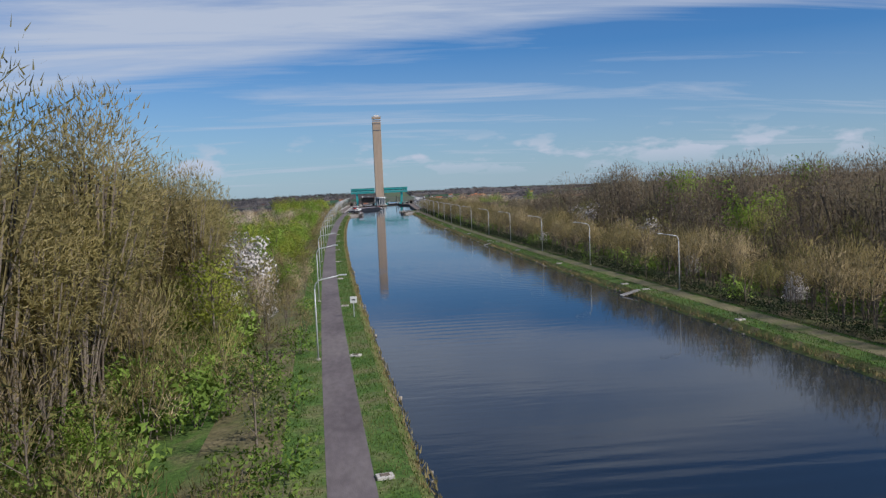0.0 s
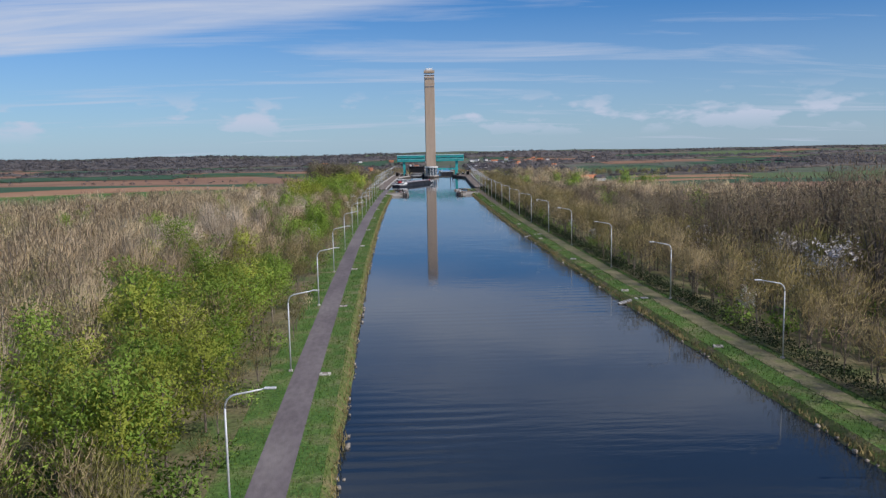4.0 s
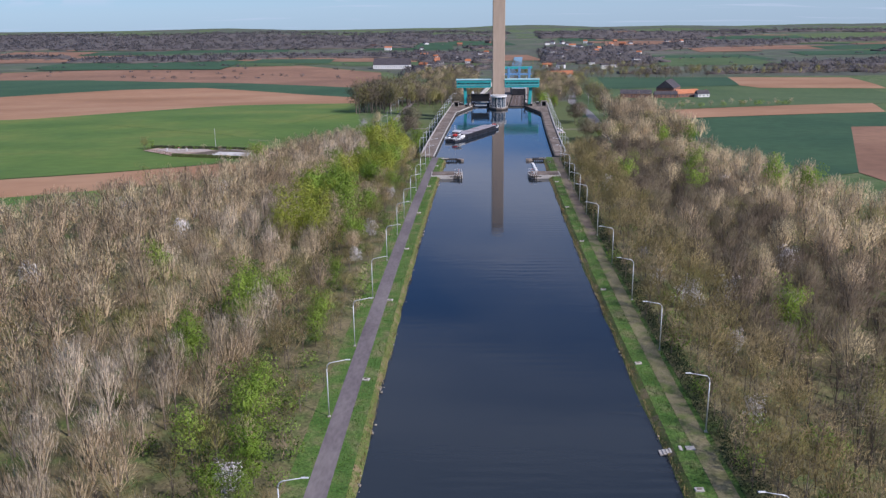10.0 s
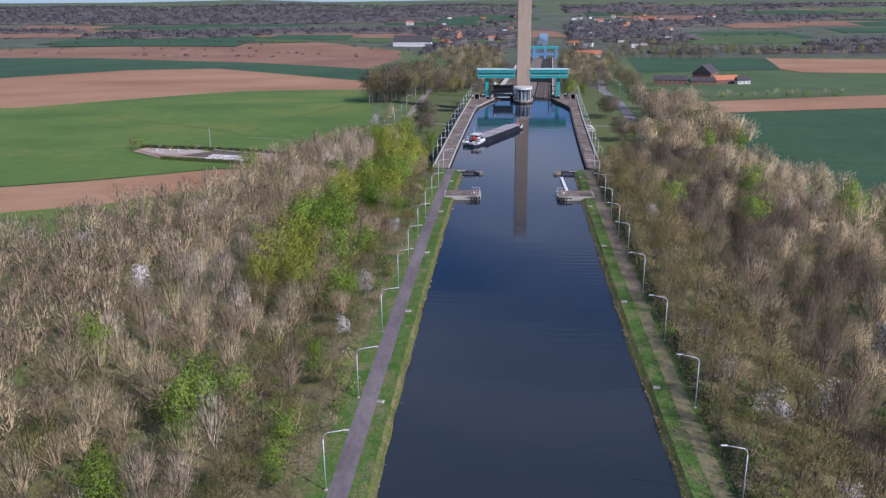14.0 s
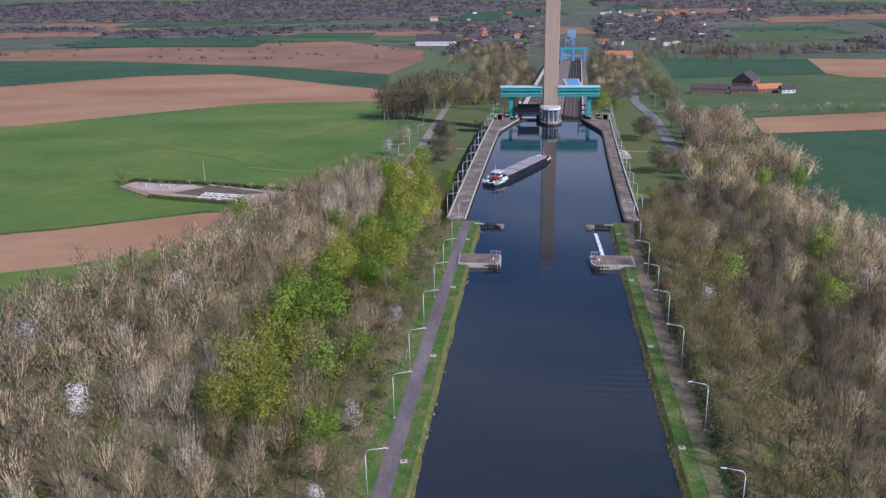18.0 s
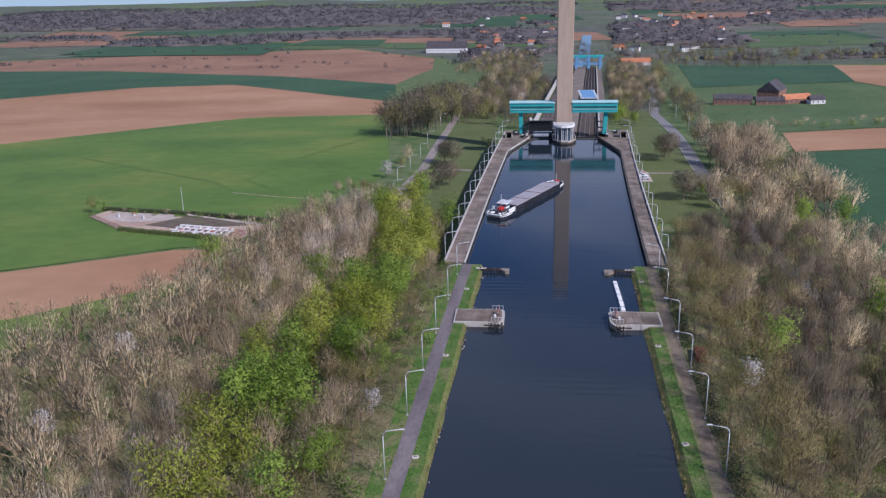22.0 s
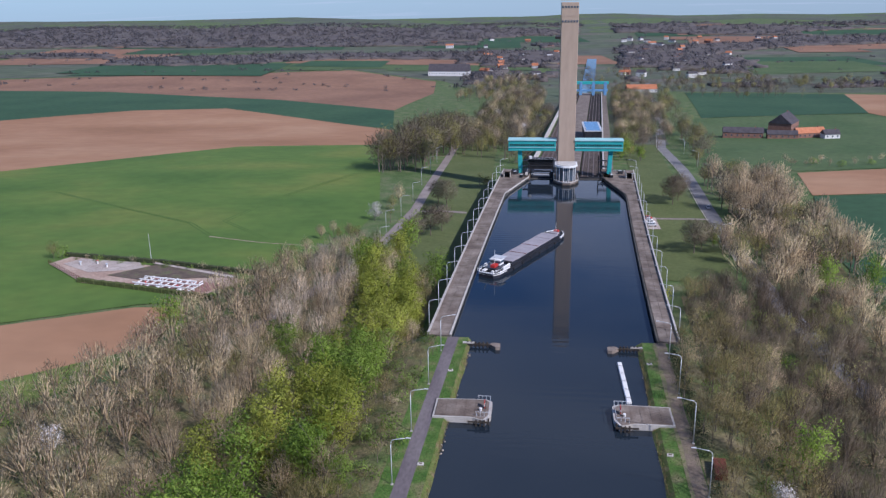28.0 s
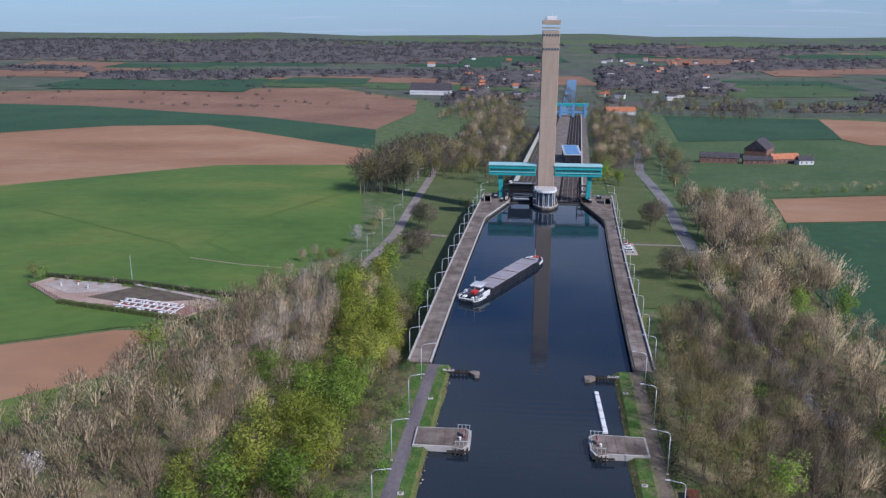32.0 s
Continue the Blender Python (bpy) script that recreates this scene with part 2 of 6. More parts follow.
M["brick_pad"] = material("red_gravel", [(0.24, 0.12, 0.10), (0.33, 0.19, 0.16)], 0.3, 0.95, space="World", fine=0.3)
M["concrete"] = material("weathered_concrete", [(0.115, 0.088, 0.07), (0.18, 0.145, 0.118), (0.25, 0.21, 0.175)], 0.22, 0.9, bump=0.2, bump_scale=5, space="World", fine=0.22, rand=0.13)
M["concrete_pale"] = material("pale_concrete", [(0.40, 0.37, 0.33), (0.52, 0.49, 0.45)], 0.4, 0.85, bump=0.2, space="World", fine=0.2, rand=0.1)
M["concrete_dark"] = material("dark_concrete", [(0.05, 0.048, 0.042), (0.11, 0.10, 0.085)], 0.3, 0.8, space="World", fine=0.3)
M["tower"] = material("tower_concrete", [(0.36, 0.27, 0.20), (0.43, 0.33, 0.25)], 0.05, 0.9, bump=0.15, bump_scale=3, space="World", fine=0.07, stretch=(1, 1, 0.25))
M["teal"] = material("turquoise_paint", [(0.02, 0.30, 0.30), (0.035, 0.38, 0.37)], 0.2, 0.55, space="World", fine=0.1, spec=0.4)
M["teal_pale"] = material("pale_turquoise_roof", [(0.28, 0.52, 0.52), (0.38, 0.60, 0.60)], 0.15, 0.6, space="World", fine=0.1)
M["white"] = material("white_paint", [(0.66, 0.66, 0.64), (0.76, 0.76, 0.74)], 0.5, 0.6, fine=0.08)
M["galv"] = material("galvanised_steel", [(0.50, 0.52, 0.53), (0.66, 0.67, 0.67)], 0.8, 0.5, 0.25, fine=0.1, spec=0.5)
M["black"] = material("black_steel", [(0.012, 0.013, 0.016), (0.03, 0.03, 0.034)], 0.4, 0.6, fine=0.2)
M["track"] = material("track_bed", [(0.03, 0.027, 0.026), (0.06, 0.052, 0.048)], 0.2, 0.95, space="World", fine=0.3, spec=0.05)
M["rail"] = material("rail_steel", [(0.16, 0.12, 0.10), (0.24, 0.19, 0.16)], 0.4, 0.6, 0.4)
M["red"] = material("red_paint", [(0.42, 0.03, 0.025), (0.5, 0.05, 0.04)], 0.5, 0.5)
M["rust"] = material("rusty_steel", [(0.10, 0.03, 0.02), (0.18, 0.06, 0.035)], 0.6, 0.85, fine=0.4)
M["hull"] = material("hull_paint", [(0.012, 0.014, 0.02), (0.03, 0.032, 0.04)], 0.3, 0.5, fine=0.2)
M["hatch"] = material("hatch_covers", [(0.31, 0.28, 0.29), (0.38, 0.345, 0.355)], 0.3, 0.55, 0.1, fine=0.1, rand=0.05)
M["timber"] = material("tarred_timber", [(0.025, 0.02, 0.016), (0.06, 0.05, 0.04)], 0.7, 0.9, fine=0.3)
M["stone"] = material("bank_stone", [(0.22, 0.19, 0.15), (0.36, 0.32, 0.27)], 0.8, 0.9, fine=0.3, island=0.25)
M["reed"] = material("dry_reed", [(0.18, 0.15, 0.06), (0.28, 0.22, 0.10)], 0.5, 0.9, island=0.3)
M["slate"] = material("slate_roof", [(0.05, 0.045, 0.05), (0.09, 0.08, 0.085)], 0.3, 0.8, fine=0.2)
M["tile"] = material("orange_tile_roof", [(0.36, 0.13, 0.06), (0.46, 0.19, 0.10)], 0.3, 0.85, fine=0.2, rand=0.15)
M["brick"] = material("brick_wall", [(0.20, 0.10, 0.075), (0.28, 0.16, 0.12)], 0.5, 0.9, fine=0.2, rand=0.15)
M["render"] = material("white_wall", [(0.62, 0.60, 0.57), (0.72, 0.70, 0.67)], 0.3, 0.85, fine=0.1, rand=0.12)
M["blue"] = material("blue_paint", [(0.10, 0.24, 0.42), (0.16, 0.32, 0.52)], 0.3, 0.55, space="World")
M["tyre"] = material("tyre_rubber", [(0.02, 0.02, 0.02), (0.035, 0.035, 0.035)], 1.0, 0.9)
M["carpaint"] = material("silver_paint", [(0.5, 0.5, 0.51), (0.56, 0.56, 0.57)], 0.3, 0.35, 0.3)
M["car_dark"] = material("dark_car_paint", [(0.03, 0.035, 0.045), (0.05, 0.055, 0.07)], 0.3, 0.3)
M["bark"] = material("bark", [(0.13, 0.105, 0.08), (0.21, 0.175, 0.14)], 0.4, 0.95, fine=0.3, space="World")
M["bare"] = material("bare_twigs", [(0.496, 0.383, 0.249), (0.658, 0.517, 0.342), (0.712, 0.591, 0.37)], 0.05, 0.95, space="World", fine=0.08, island=0.05, spec=0.1, transl=0.5, tree=0.2)
M["bare_pale"] = material("pale_bare_twigs", [(0.624, 0.516, 0.372), (0.792, 0.666, 0.504)], 0.05, 0.95, space="World", fine=0.08, island=0.05, spec=0.1, transl=0.5, tree=0.2)
# Right wood: browner twigs, darkened as well to carry its shaded side.
M["bare_shaded"] = material("shaded_bare_twigs", [(0.203, 0.16, 0.117), (0.268, 0.217, 0.157), (0.277, 0.239, 0.147)], 0.05, 0.95, space="World", fine=0.08, island=0.05, spec=0.1, transl=0.5, tree=0.2)
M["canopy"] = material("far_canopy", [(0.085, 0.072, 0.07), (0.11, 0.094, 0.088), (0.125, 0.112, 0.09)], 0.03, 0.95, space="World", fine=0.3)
M["bank"] = material("bank_scrub", [(0.13, 0.12, 0.05), (0.10, 0.14, 0.03), (0.22, 0.17, 0.09)], 0.35, 0.95, bump=0.8, bump_scale=4, space="World", fine=0.4)
M["thicket"] = material("thicket_twigs", [(0.281, 0.243, 0.102), (0.378, 0.308, 0.146), (0.432, 0.346, 0.2)], 0.05, 0.95, space="World", fine=0.08, island=0.05, spec=0.1, transl=0.5, tree=0.2)
M["poplar"] = material("poplar_twigs", [(0.301, 0.273, 0.105), (0.392, 0.336, 0.14), (0.462, 0.378, 0.203)], 0.05, 0.95, space="World", fine=0.08, island=0.05, spec=0.1, transl=0.5, tree=0.2)
M["bud"] = material("budding_twigs", [(0.287, 0.276, 0.103), (0.414, 0.38, 0.155)], 0.05, 0.95, space="World", fine=0.08, island=0.05, spec=0.1, transl=0.5, tree=0.2)
M["leaf"] = material("fresh_leaves", [(0.208, 0.325, 0.044), (0.305, 0.416, 0.075)], 0.08, 0.8, space="World", fine=0.1, island=0.1, transl=0.45, tree=0.15)
M["leaf_dark"] = material("bush_leaves", [(0.15, 0.247, 0.039), (0.234, 0.338, 0.065)], 0.08, 0.8, space="World", fine=0.25, island=0.12, transl=0.3, tree=0.15)
M["hedge"] = material("hedge_leaves", [(0.035, 0.045, 0.02), (0.06, 0.07, 0.03)], 0.5, 0.9, fine=0.4, space="World")
M["hedge_light"] = material("clipped_hedge", [(0.06, 0.075, 0.022), (0.09, 0.105, 0.035)], 0.5, 0.9, fine=0.4, space="World")
M["blade"] = material("grass_blades", [(0.06, 0.125, 0.018), (0.10, 0.165, 0.03), (0.19, 0.185, 0.075)], 0.3, 0.9, space="World", fine=0.3, island=0.35, transl=0.3)
# Very dark green, so that the leaves stand for the wood's shade.
M["shade_bush"] = material("shade_bush_leaves", [(0.022, 0.038, 0.012), (0.045, 0.065, 0.02)], 0.4, 0.7, space="World", fine=0.3, island=0.4)
M["leaf_yellow"] = material("yellow_green_leaves", [(0.324, 0.372, 0.054), (0.42, 0.444, 0.084)], 0.08, 0.8, space="World", fine=0.1, island=0.08, transl=0.45, tree=0.15)
M["blossom"] = material("white_blossom", [(0.60, 0.56, 0.54), (0.74, 0.70, 0.68)], 0.1, 0.9, fine=0.1, island=0.12, transl=0.2, tree=0.15)
# Both far colours are greyed: distance haze is put into the base colour.
M["hazed_farland"] = material("far_land", [(0.085, 0.088, 0.078), (0.092, 0.102, 0.072), (0.085, 0.112, 0.062), (0.135, 0.12, 0.10)], 0.006, 0.95, detail=8, space="World", fine=0.3, stretch=(0.45, 1, 1))
M["hazed_far_wood"] = material("far_woods", [(0.147, 0.141, 0.147), (0.18, 0.171, 0.171), (0.205, 0.185, 0.176)], 0.01, 0.95, space="World", fine=0.15, island=0.12, transl=0.5, tree=0.15)

# glass and water
def glass_material(name, colour, rough=0.05):
    m = material(name, [colour, tuple(min(1, v * 1.4) for v in colour)], 0.2, rough, fine=0.05, spec=0.8)
    return m


M["glass"] = glass_material("window_glass", (0.05, 0.07, 0.09))


def water_material():
    m = bpy.data.materials.new("canal_water")
    m.use_nodes = True
    n, l = m.node_tree.nodes, m.node_tree.links
    b = n["Principled BSDF"]
    b.inputs["Base Color"].default_value = (0.014, 0.022, 0.031, 1)
    b.inputs["Roughness"].default_value, b.inputs["IOR"].default_value = 0.045, 1.33
    g = n.new("ShaderNodeNewGeometry")
    mp = n.new("ShaderNodeMapping"); mp.inputs["Scale"].default_value = (0.30, 1.0, 1)
    l.new(g.outputs["Position"], mp.inputs[0])
    rip = n.new("ShaderNodeTexNoise"); rip.inputs["Scale"].default_value, rip.inputs["Detail"].default_value = 0.7, 3
    l.new(mp.outputs[0], rip.inputs["Vector"])
    # calm and ruffled patches
    pat = n.new("ShaderNodeTexNoise"); pat.inputs["Scale"].default_value = 0.018
    l.new(g.outputs["Position"], pat.inputs["Vector"])
    pr = n.new("ShaderNodeMapRange"); pr.inputs["From Min"].default_value, pr.inputs["From Max"].default_value = 0.45, 0.7
    pr.inputs["To Min"].default_value, pr.inputs["To Max"].default_value = 0.03, 0.10
    l.new(pat.outputs["Fac"], pr.inputs[0])
    bp = n.new("ShaderNodeBump"); bp.inputs["Distance"].default_value = 0.25
    # long low swells across the canal
    mp2 = n.new("ShaderNodeMapping"); mp2.inputs["Scale"].default_value = (0.035, 0.26, 1)
    l.new(g.outputs["Position"], mp2.inputs[0])
    swell = n.new("ShaderNodeTexNoise"); swell.inputs["Scale"].default_value, swell.inputs["Detail"].default_value = 1.0, 2
    l.new(mp2.outputs[0], swell.inputs["Vector"])
    both = n.new("ShaderNodeMath"); both.operation = "MULTIPLY_ADD"; both.inputs[1].default_value = 1.3
    l.new(swell.outputs["Fac"], both.inputs[0]); l.new(rip.outputs["Fac"], both.inputs[2])
    # rings of fine ripples in some patches
    wave = n.new("ShaderNodeTexWave"); wave.bands_direction = "Y"
    wave.inputs["Scale"].default_value, wave.inputs["Distortion"].default_value, wave.inputs["Detail"].default_value, wave.inputs["Detail Scale"].default_value = 0.11, 2.2, 1.0, 0.35
    l.new(g.outputs["Position"], wave.inputs["Vector"])
    spot = n.new("ShaderNodeTexNoise"); spot.inputs["Scale"].default_value = 0.022
    mp3 = n.new("ShaderNodeMapping"); mp3.inputs["Location"].default_value = (40, 13, 0); l.new(g.outputs["Position"], mp3.inputs[0]); l.new(mp3.outputs[0], spot.inputs["Vector"])
    sr = n.new("ShaderNodeMapRange"); sr.inputs["From Min"].default_value, sr.inputs["From Max"].default_value = 0.50, 0.66
    sr.inputs["To Min"].default_value, sr.inputs["To Max"].default_value = 0.0, 1.1
    l.new(spot.outputs["Fac"], sr.inputs[0])
    rings = n.new("ShaderNodeMath"); rings.operation = "MULTIPLY"
    l.new(wave.outputs["Fac"], rings.inputs[0]); l.new(sr.outputs[0], rings.inputs[1])
    all_ = n.new("ShaderNodeMath"); all_.operation = "ADD"
    l.new(both.outputs[0], all_.inputs[0]); l.new(rings.outputs[0], all_.inputs[1])
    both = all_
    l.new(pr.outputs[0], bp.inputs["Strength"]); l.new(both.outputs[0], bp.inputs["Height"]); l.new(bp.outputs[0], b.inputs["Normal"])
    return m


M["water"] = water_material()


# ---------- helpers ----------
def finish(name, bm, mat, parent=None, label="", smooth=False):
    me = bpy.data.meshes.new(name)
    bm.to_mesh(me)
    bm.free()
    if smooth:
        me.polygons.foreach_set("use_smooth", [True] * len(me.polygons))
    if mat:
        me.materials.append(M[mat])
    ob = new(name, me)
    if parent:
        ob.parent = parent
    if label:
        ob["label"] = label
    return ob


def part(name, bm, mat, parent, label="", smooth=False):
    return finish(name, bm, mat, parent, label, smooth)


def empty(name, m=None):
    ob = new(name)
    if m is not None:
        ob.matrix_world = m
    return ob


def box(size, at=(0, 0, 0), bevel=0.0, rot=(0, 0, 0), bm=None, taper=1.0):
    """A box centred on at in x and y, standing on at's z."""
    b = bmesh.new()
    bmesh.ops.create_cube(b, size=1.0)
    for v in b.verts:
        k = taper if v.co.z > 0 else 1.0
        v.co = Vector((v.co.x * size[0] * k, v.co.y * size[1] * k, (v.co.z + 0.5) * size[2]))
    if bevel:
        bmesh.ops.bevel(b, geom=b.edges[:], offset=bevel, segments=1, affect="EDGES")
    b.transform(pose(*at, *rot))
    if bm is None:
        return b
    me = bpy.data.meshes.new("t")
    b.to_mesh(me); b.free(); bm.from_mesh(me); bpy.data.meshes.remove(me)
    return bm


def join(*bms):
    a = bms[0]
    for b in bms[1:]:
        me = bpy.data.meshes.new("t")
        b.to_mesh(me); b.free(); a.from_mesh(me); bpy.data.meshes.remove(me)
    return a


def tube(points, radii, sides=8, cap=True):
    """A round tube through points with a radius at each."""
    b = bmesh.new()
    pts = [Vector(p) for p in points]
    rings = []
    for i, p in enumerate(pts):
        d = (pts[min(i + 1, len(pts) - 1)] - pts[max(i - 1, 0)]).normalized()
        a = d.orthogonal().normalized() if abs(d.z) < 0.9 else Vector((1, 0, 0))
        a = (a - d * a.dot(d)).normalized()
        c = d.cross(a)
        rings.append([b.verts.new(p + (a * math.cos(2 * math.pi * k / sides) + c * math.sin(2 * math.pi * k / sides)) * radii[i]) for k in range(sides)])
    for r0, r1 in zip(rings, rings[1:]):
        for k in range(sides):
            b.faces.new((r0[k], r0[(k + 1) % sides], r1[(k + 1) % sides], r1[k]))
    if cap:
        b.faces.new(rings[0][::-1]); b.faces.new(rings[-1])
    return b


def prism(outline, z0, z1):
    """A plan outline (anticlockwise) raised from z0 to z1."""
    b = bmesh.new()
    lo = [b.verts.new((x, y, z0)) for x, y in outline]
    hi = [b.verts.new((x, y, z1)) for x, y in outline]
    n = len(outline)
    b.faces.new(hi); b.faces.new(lo[::-1])
    for i in range(n):
        b.faces.new((lo[i], lo[(i + 1) % n], hi[(i + 1) % n], hi[i]))
    bmesh.ops.recalc_face_normals(b, faces=b.faces)
    return b


def from_arrays(name, verts, faces, mats, mat_index=None, normals=None, tint=None):
    """A mesh from numpy arrays of triangles, with the normals of its crown and a tint for each tree."""
    me = bpy.data.meshes.new(name)
    nv, nf = len(verts), len(faces)
    me.vertices.add(nv); me.vertices.foreach_set("co", np.ascontiguousarray(verts, dtype=np.float32).ravel())
    me.loops.add(nf * 3); me.loops.foreach_set("vertex_index", np.ascontiguousarray(faces, dtype=np.int32).ravel())
    me.polygons.add(nf); me.polygons.foreach_set("loop_start", np.arange(0, nf * 3, 3, dtype=np.int32))
    me.polygons.foreach_set("loop_total", np.full(nf, 3, dtype=np.int32))
    for m in mats:
        me.materials.append(M[m])
    if mat_index is not None:
        me.polygons.foreach_set("material_index", np.ascontiguousarray(mat_index, dtype=np.int32))
    a = me.attributes.new("tint", "FLOAT", "POINT")
    a.data.foreach_set("value", np.full(nv, 0.5, dtype=np.float32) if tint is None else np.ascontiguousarray(tint, dtype=np.float32))
    if normals is not None:
        a = me.attributes.new("custom_normal", "FLOAT_VECTOR", "POINT")
        a.data.foreach_set("vector", np.ascontiguousarray(normals, dtype=np.float32).ravel())
    me.update(calc_edges=True)
    return me


# ---------- plan ----------
def cx(y):
    """The canal's axis bends very gently."""
    return 0.6146 * (y / 100.0) ** 2 if y < 520 else 16.62 + 0.0639 * (y - 520)


def wd(y):
    """The canal narrows a little towards the lift."""
    return 1.0 - 0.016 * min(y, 262) / 100.0


def smooth01(t):
    t = min(1.0, max(0.0, t))
    return t * t * (3 - 2 * t)


BASE = [(-3000, -2), (-600, -2), (100, -3), (200, -6), (300, -9), (480, -11), (850, -23), (1300, -34), (1900, -33), (2400, -26), (2800, -19), (3000, -17), (3400, -20), (4900, -30)]


def base_height(y):
    for (a, za), (b, zb) in zip(BASE, BASE[1:]):
        if y <= b:
            return za + (zb - za) * smooth01((y - a) / (b - a))
    return BASE[-1][1]


def ground_height(x, y):
    u = abs(x - cx(y))
    b = base_height(y) + 3 * math.sin(x * 0.004 + 1) * math.sin(y * 0.003) * min(1, max(0, (u - 80) / 200))
    if y > 2200:
        b += (noise.noise((x * 0.0016, y * 0.0016, 3)) * 16 + noise.noise((x * 0.006, y * 0.004, 5)) * 4) * smooth01((y - 2200) / 700)
    if y < 262:
        return 0.9 + (b - 0.9) * smooth01((u - 34) / 26)
    return b


WATER_L, WATER_R = -23.4, 23.1
Y0, AQ0, AQ1, HEAD = -900.0, 262.0, 438.0, 477.0


def surface(name, u0, u1, ys, z, mat, label, skirt=0.0, category="", parts=1):
    """A strip along the canal between two offsets, following its axis."""
    b = bmesh.new()
    rows = []
    for y in ys:
        a0, a1 = (f(y) if callable(f) else f for f in (u0, u1))
        zz = z(y) if callable(z) else z
        za, zb = zz if isinstance(zz, tuple) else (zz, zz)
        rows.append([b.verts.new((cx(y) + a0 + (a1 - a0) * k / parts, y, za + (zb - za) * k / parts)) for k in range(parts + 1)])
    for r0, r1 in zip(rows, rows[1:]):
        for k in range(parts):
            b.faces.new((r0[k], r0[k + 1], r1[k + 1], r1[k]))
    if skirt:
        e = bmesh.ops.extrude_face_region(b, geom=b.faces[:])
        for v in e["geom"]:
            if isinstance(v, bmesh.types.BMVert):
                v.co.z += skirt
    bmesh.ops.recalc_face_normals(b, faces=b.faces)
    ob = finish(name, b, mat)
    return tagged(ob, label, category, kind="structure")


def arange(a, b, s):
    n = max(1, round((b - a) / s))
    return [a + (b - a) * i / n for i in range(n + 1)]


def drape(name, outline, mat, label, lift=0.25, cell=30.0, category="field"):
    """A plan polygon laid on the ground."""
    b = bmesh.new()
    b.faces.new([b.verts.new((x, y, 0)) for x, y in outline])
    xs, ys = [p[0] for p in outline], [p[1] for p in outline]
    for axis, lo, hi in ((0, min(xs), max(xs)), (1, min(ys), max(ys))):
        for c in arange(lo, hi, cell)[1:-1]:
            co, no = [0, 0, 0], [0, 0, 0]
            co[axis], no[axis] = c, 1
            bmesh.ops.bisect_plane(b, geom=b.verts[:] + b.edges[:] + b.faces[:], plane_co=co, plane_no=no)
    for v in b.verts:
        v.co.z = ground_height(v.co.x, v.co.y) + lift
    bmesh.ops.recalc_face_normals(b, faces=b.faces)
    for f in b.faces:
        if f.normal.z < 0:
            f.normal_flip()
    return tagged(finish(name, b, mat), label, category, kind="structure")


# ---------- ground, water, banks ----------
def build_ground():
    us = sorted({s * u for s in (-1, 1) for u in (0, 20, 22, 24.2, 25, 34, 38, 43, 48, 54, 60, 75, 95, 120, 160, 220, 300, 420, 600, 850, 1200, 1700, 2400, 3400)})
    ys = arange(Y0, -450, 50) + arange(-450, 261.9, 12)[1:] + arange(262.1, 480, 20) + arange(480, 1300, 30)[1:] + arange(1300, 2200, 60)[1:] + arange(2200, 3400, 45)[1:] + arange(3400, 4900, 250)[1:]
    b = bmesh.new()
    rows = []
    for y in ys:
        r = []
        for u in us:
            x = cx(y) + u * (wd(y) if abs(u) < 40 else 1)
            z = ground_height(x, y)
            if y < AQ0 and abs(u) < 25:
                z = -4.0 if abs(u) < 21 else (-1.6 if abs(u) < 24.5 else 0.85)
            r.append(b.verts.new((x, y, z)))
        rows.append(r)
    for r0, r1 in zip(rows, rows[1:]):
        for k in range(len(us) - 1):
            b.faces.new((r0[k], r0[k + 1], r1[k + 1], r1[k]))
    return tagged(finish("ground", b, "grass", smooth=True), "grassy ground of a wide farmed valley", "ground", kind="structure")


ground = build_ground()
near_ys = arange(Y0, AQ0, 10)
surface("canal_water", lambda y: -25.5 * wd(y), lambda y: 25.5 * wd(y), near_ys, 0.0, "water", "calm dark blue canal water", category="water")
surface("basin_water", -29.5, 28.2, arange(AQ0 - 0.5, 484, 8), 0.004, "water", "calm dark blue water between the quays", category="water")
surface("towpath", lambda y: -30.6 * wd(y), lambda y: -27.3 * wd(y), near_ys, 0.93, "asphalt", "worn grey asphalt towpath", 0.03, "path")
surface("dirt_track", lambda y: 27.6 * wd(y), lambda y: 30.6 * wd(y), near_ys, 0.93, "dirt", "rutted earth track with grass", 0.03, "path")
surface("earth_track", lambda y: (28.4 - 0.5 * noise.noise((0, y * 0.09, 4))) * wd(y), lambda y: (31.3 + 0.4 * noise.noise((0, y * 0.11, 8))) * wd(y), arange(120, AQ0, 4), 0.965, "earth", "bare brown earth track worn by wheels", 0.02, "path")
surface("verge_left", lambda y: -27.3 * wd(y), lambda y: -24.6 * wd(y), near_ys, lambda y: 0.9, "verge", "long green grass verge", 0.02, "verge")
surface("verge_right", lambda y: 24.6 * wd(y), lambda y: 27.6 * wd(y), near_ys, lambda y: 0.9, "verge", "long green grass verge", 0.02, "verge")
surface("verge_outer_left", lambda y: -34.0 * wd(y), lambda y: -30.6 * wd(y), near_ys, 0.92, "verge", "long green grass verge", 0.02, "verge")
surface("verge_outer_right", lambda y: 30.6 * wd(y), lambda y: 31.7 * wd(y), near_ys, 0.92, "verge", "long green grass verge", 0.02, "verge")
surface("bank_left", lambda y: -24.6 * wd(y), lambda y: (-23.3 + 0.5 * noise.noise((0, y * 0.13, 1)) + 0.6 * noise.noise((0, y * 0.04, 2))) * wd(y), arange(-440, AQ0, 3), (0.92, -0.15), "bank", "brown-green sloping bank at the water's edge", 0.02, "bank")
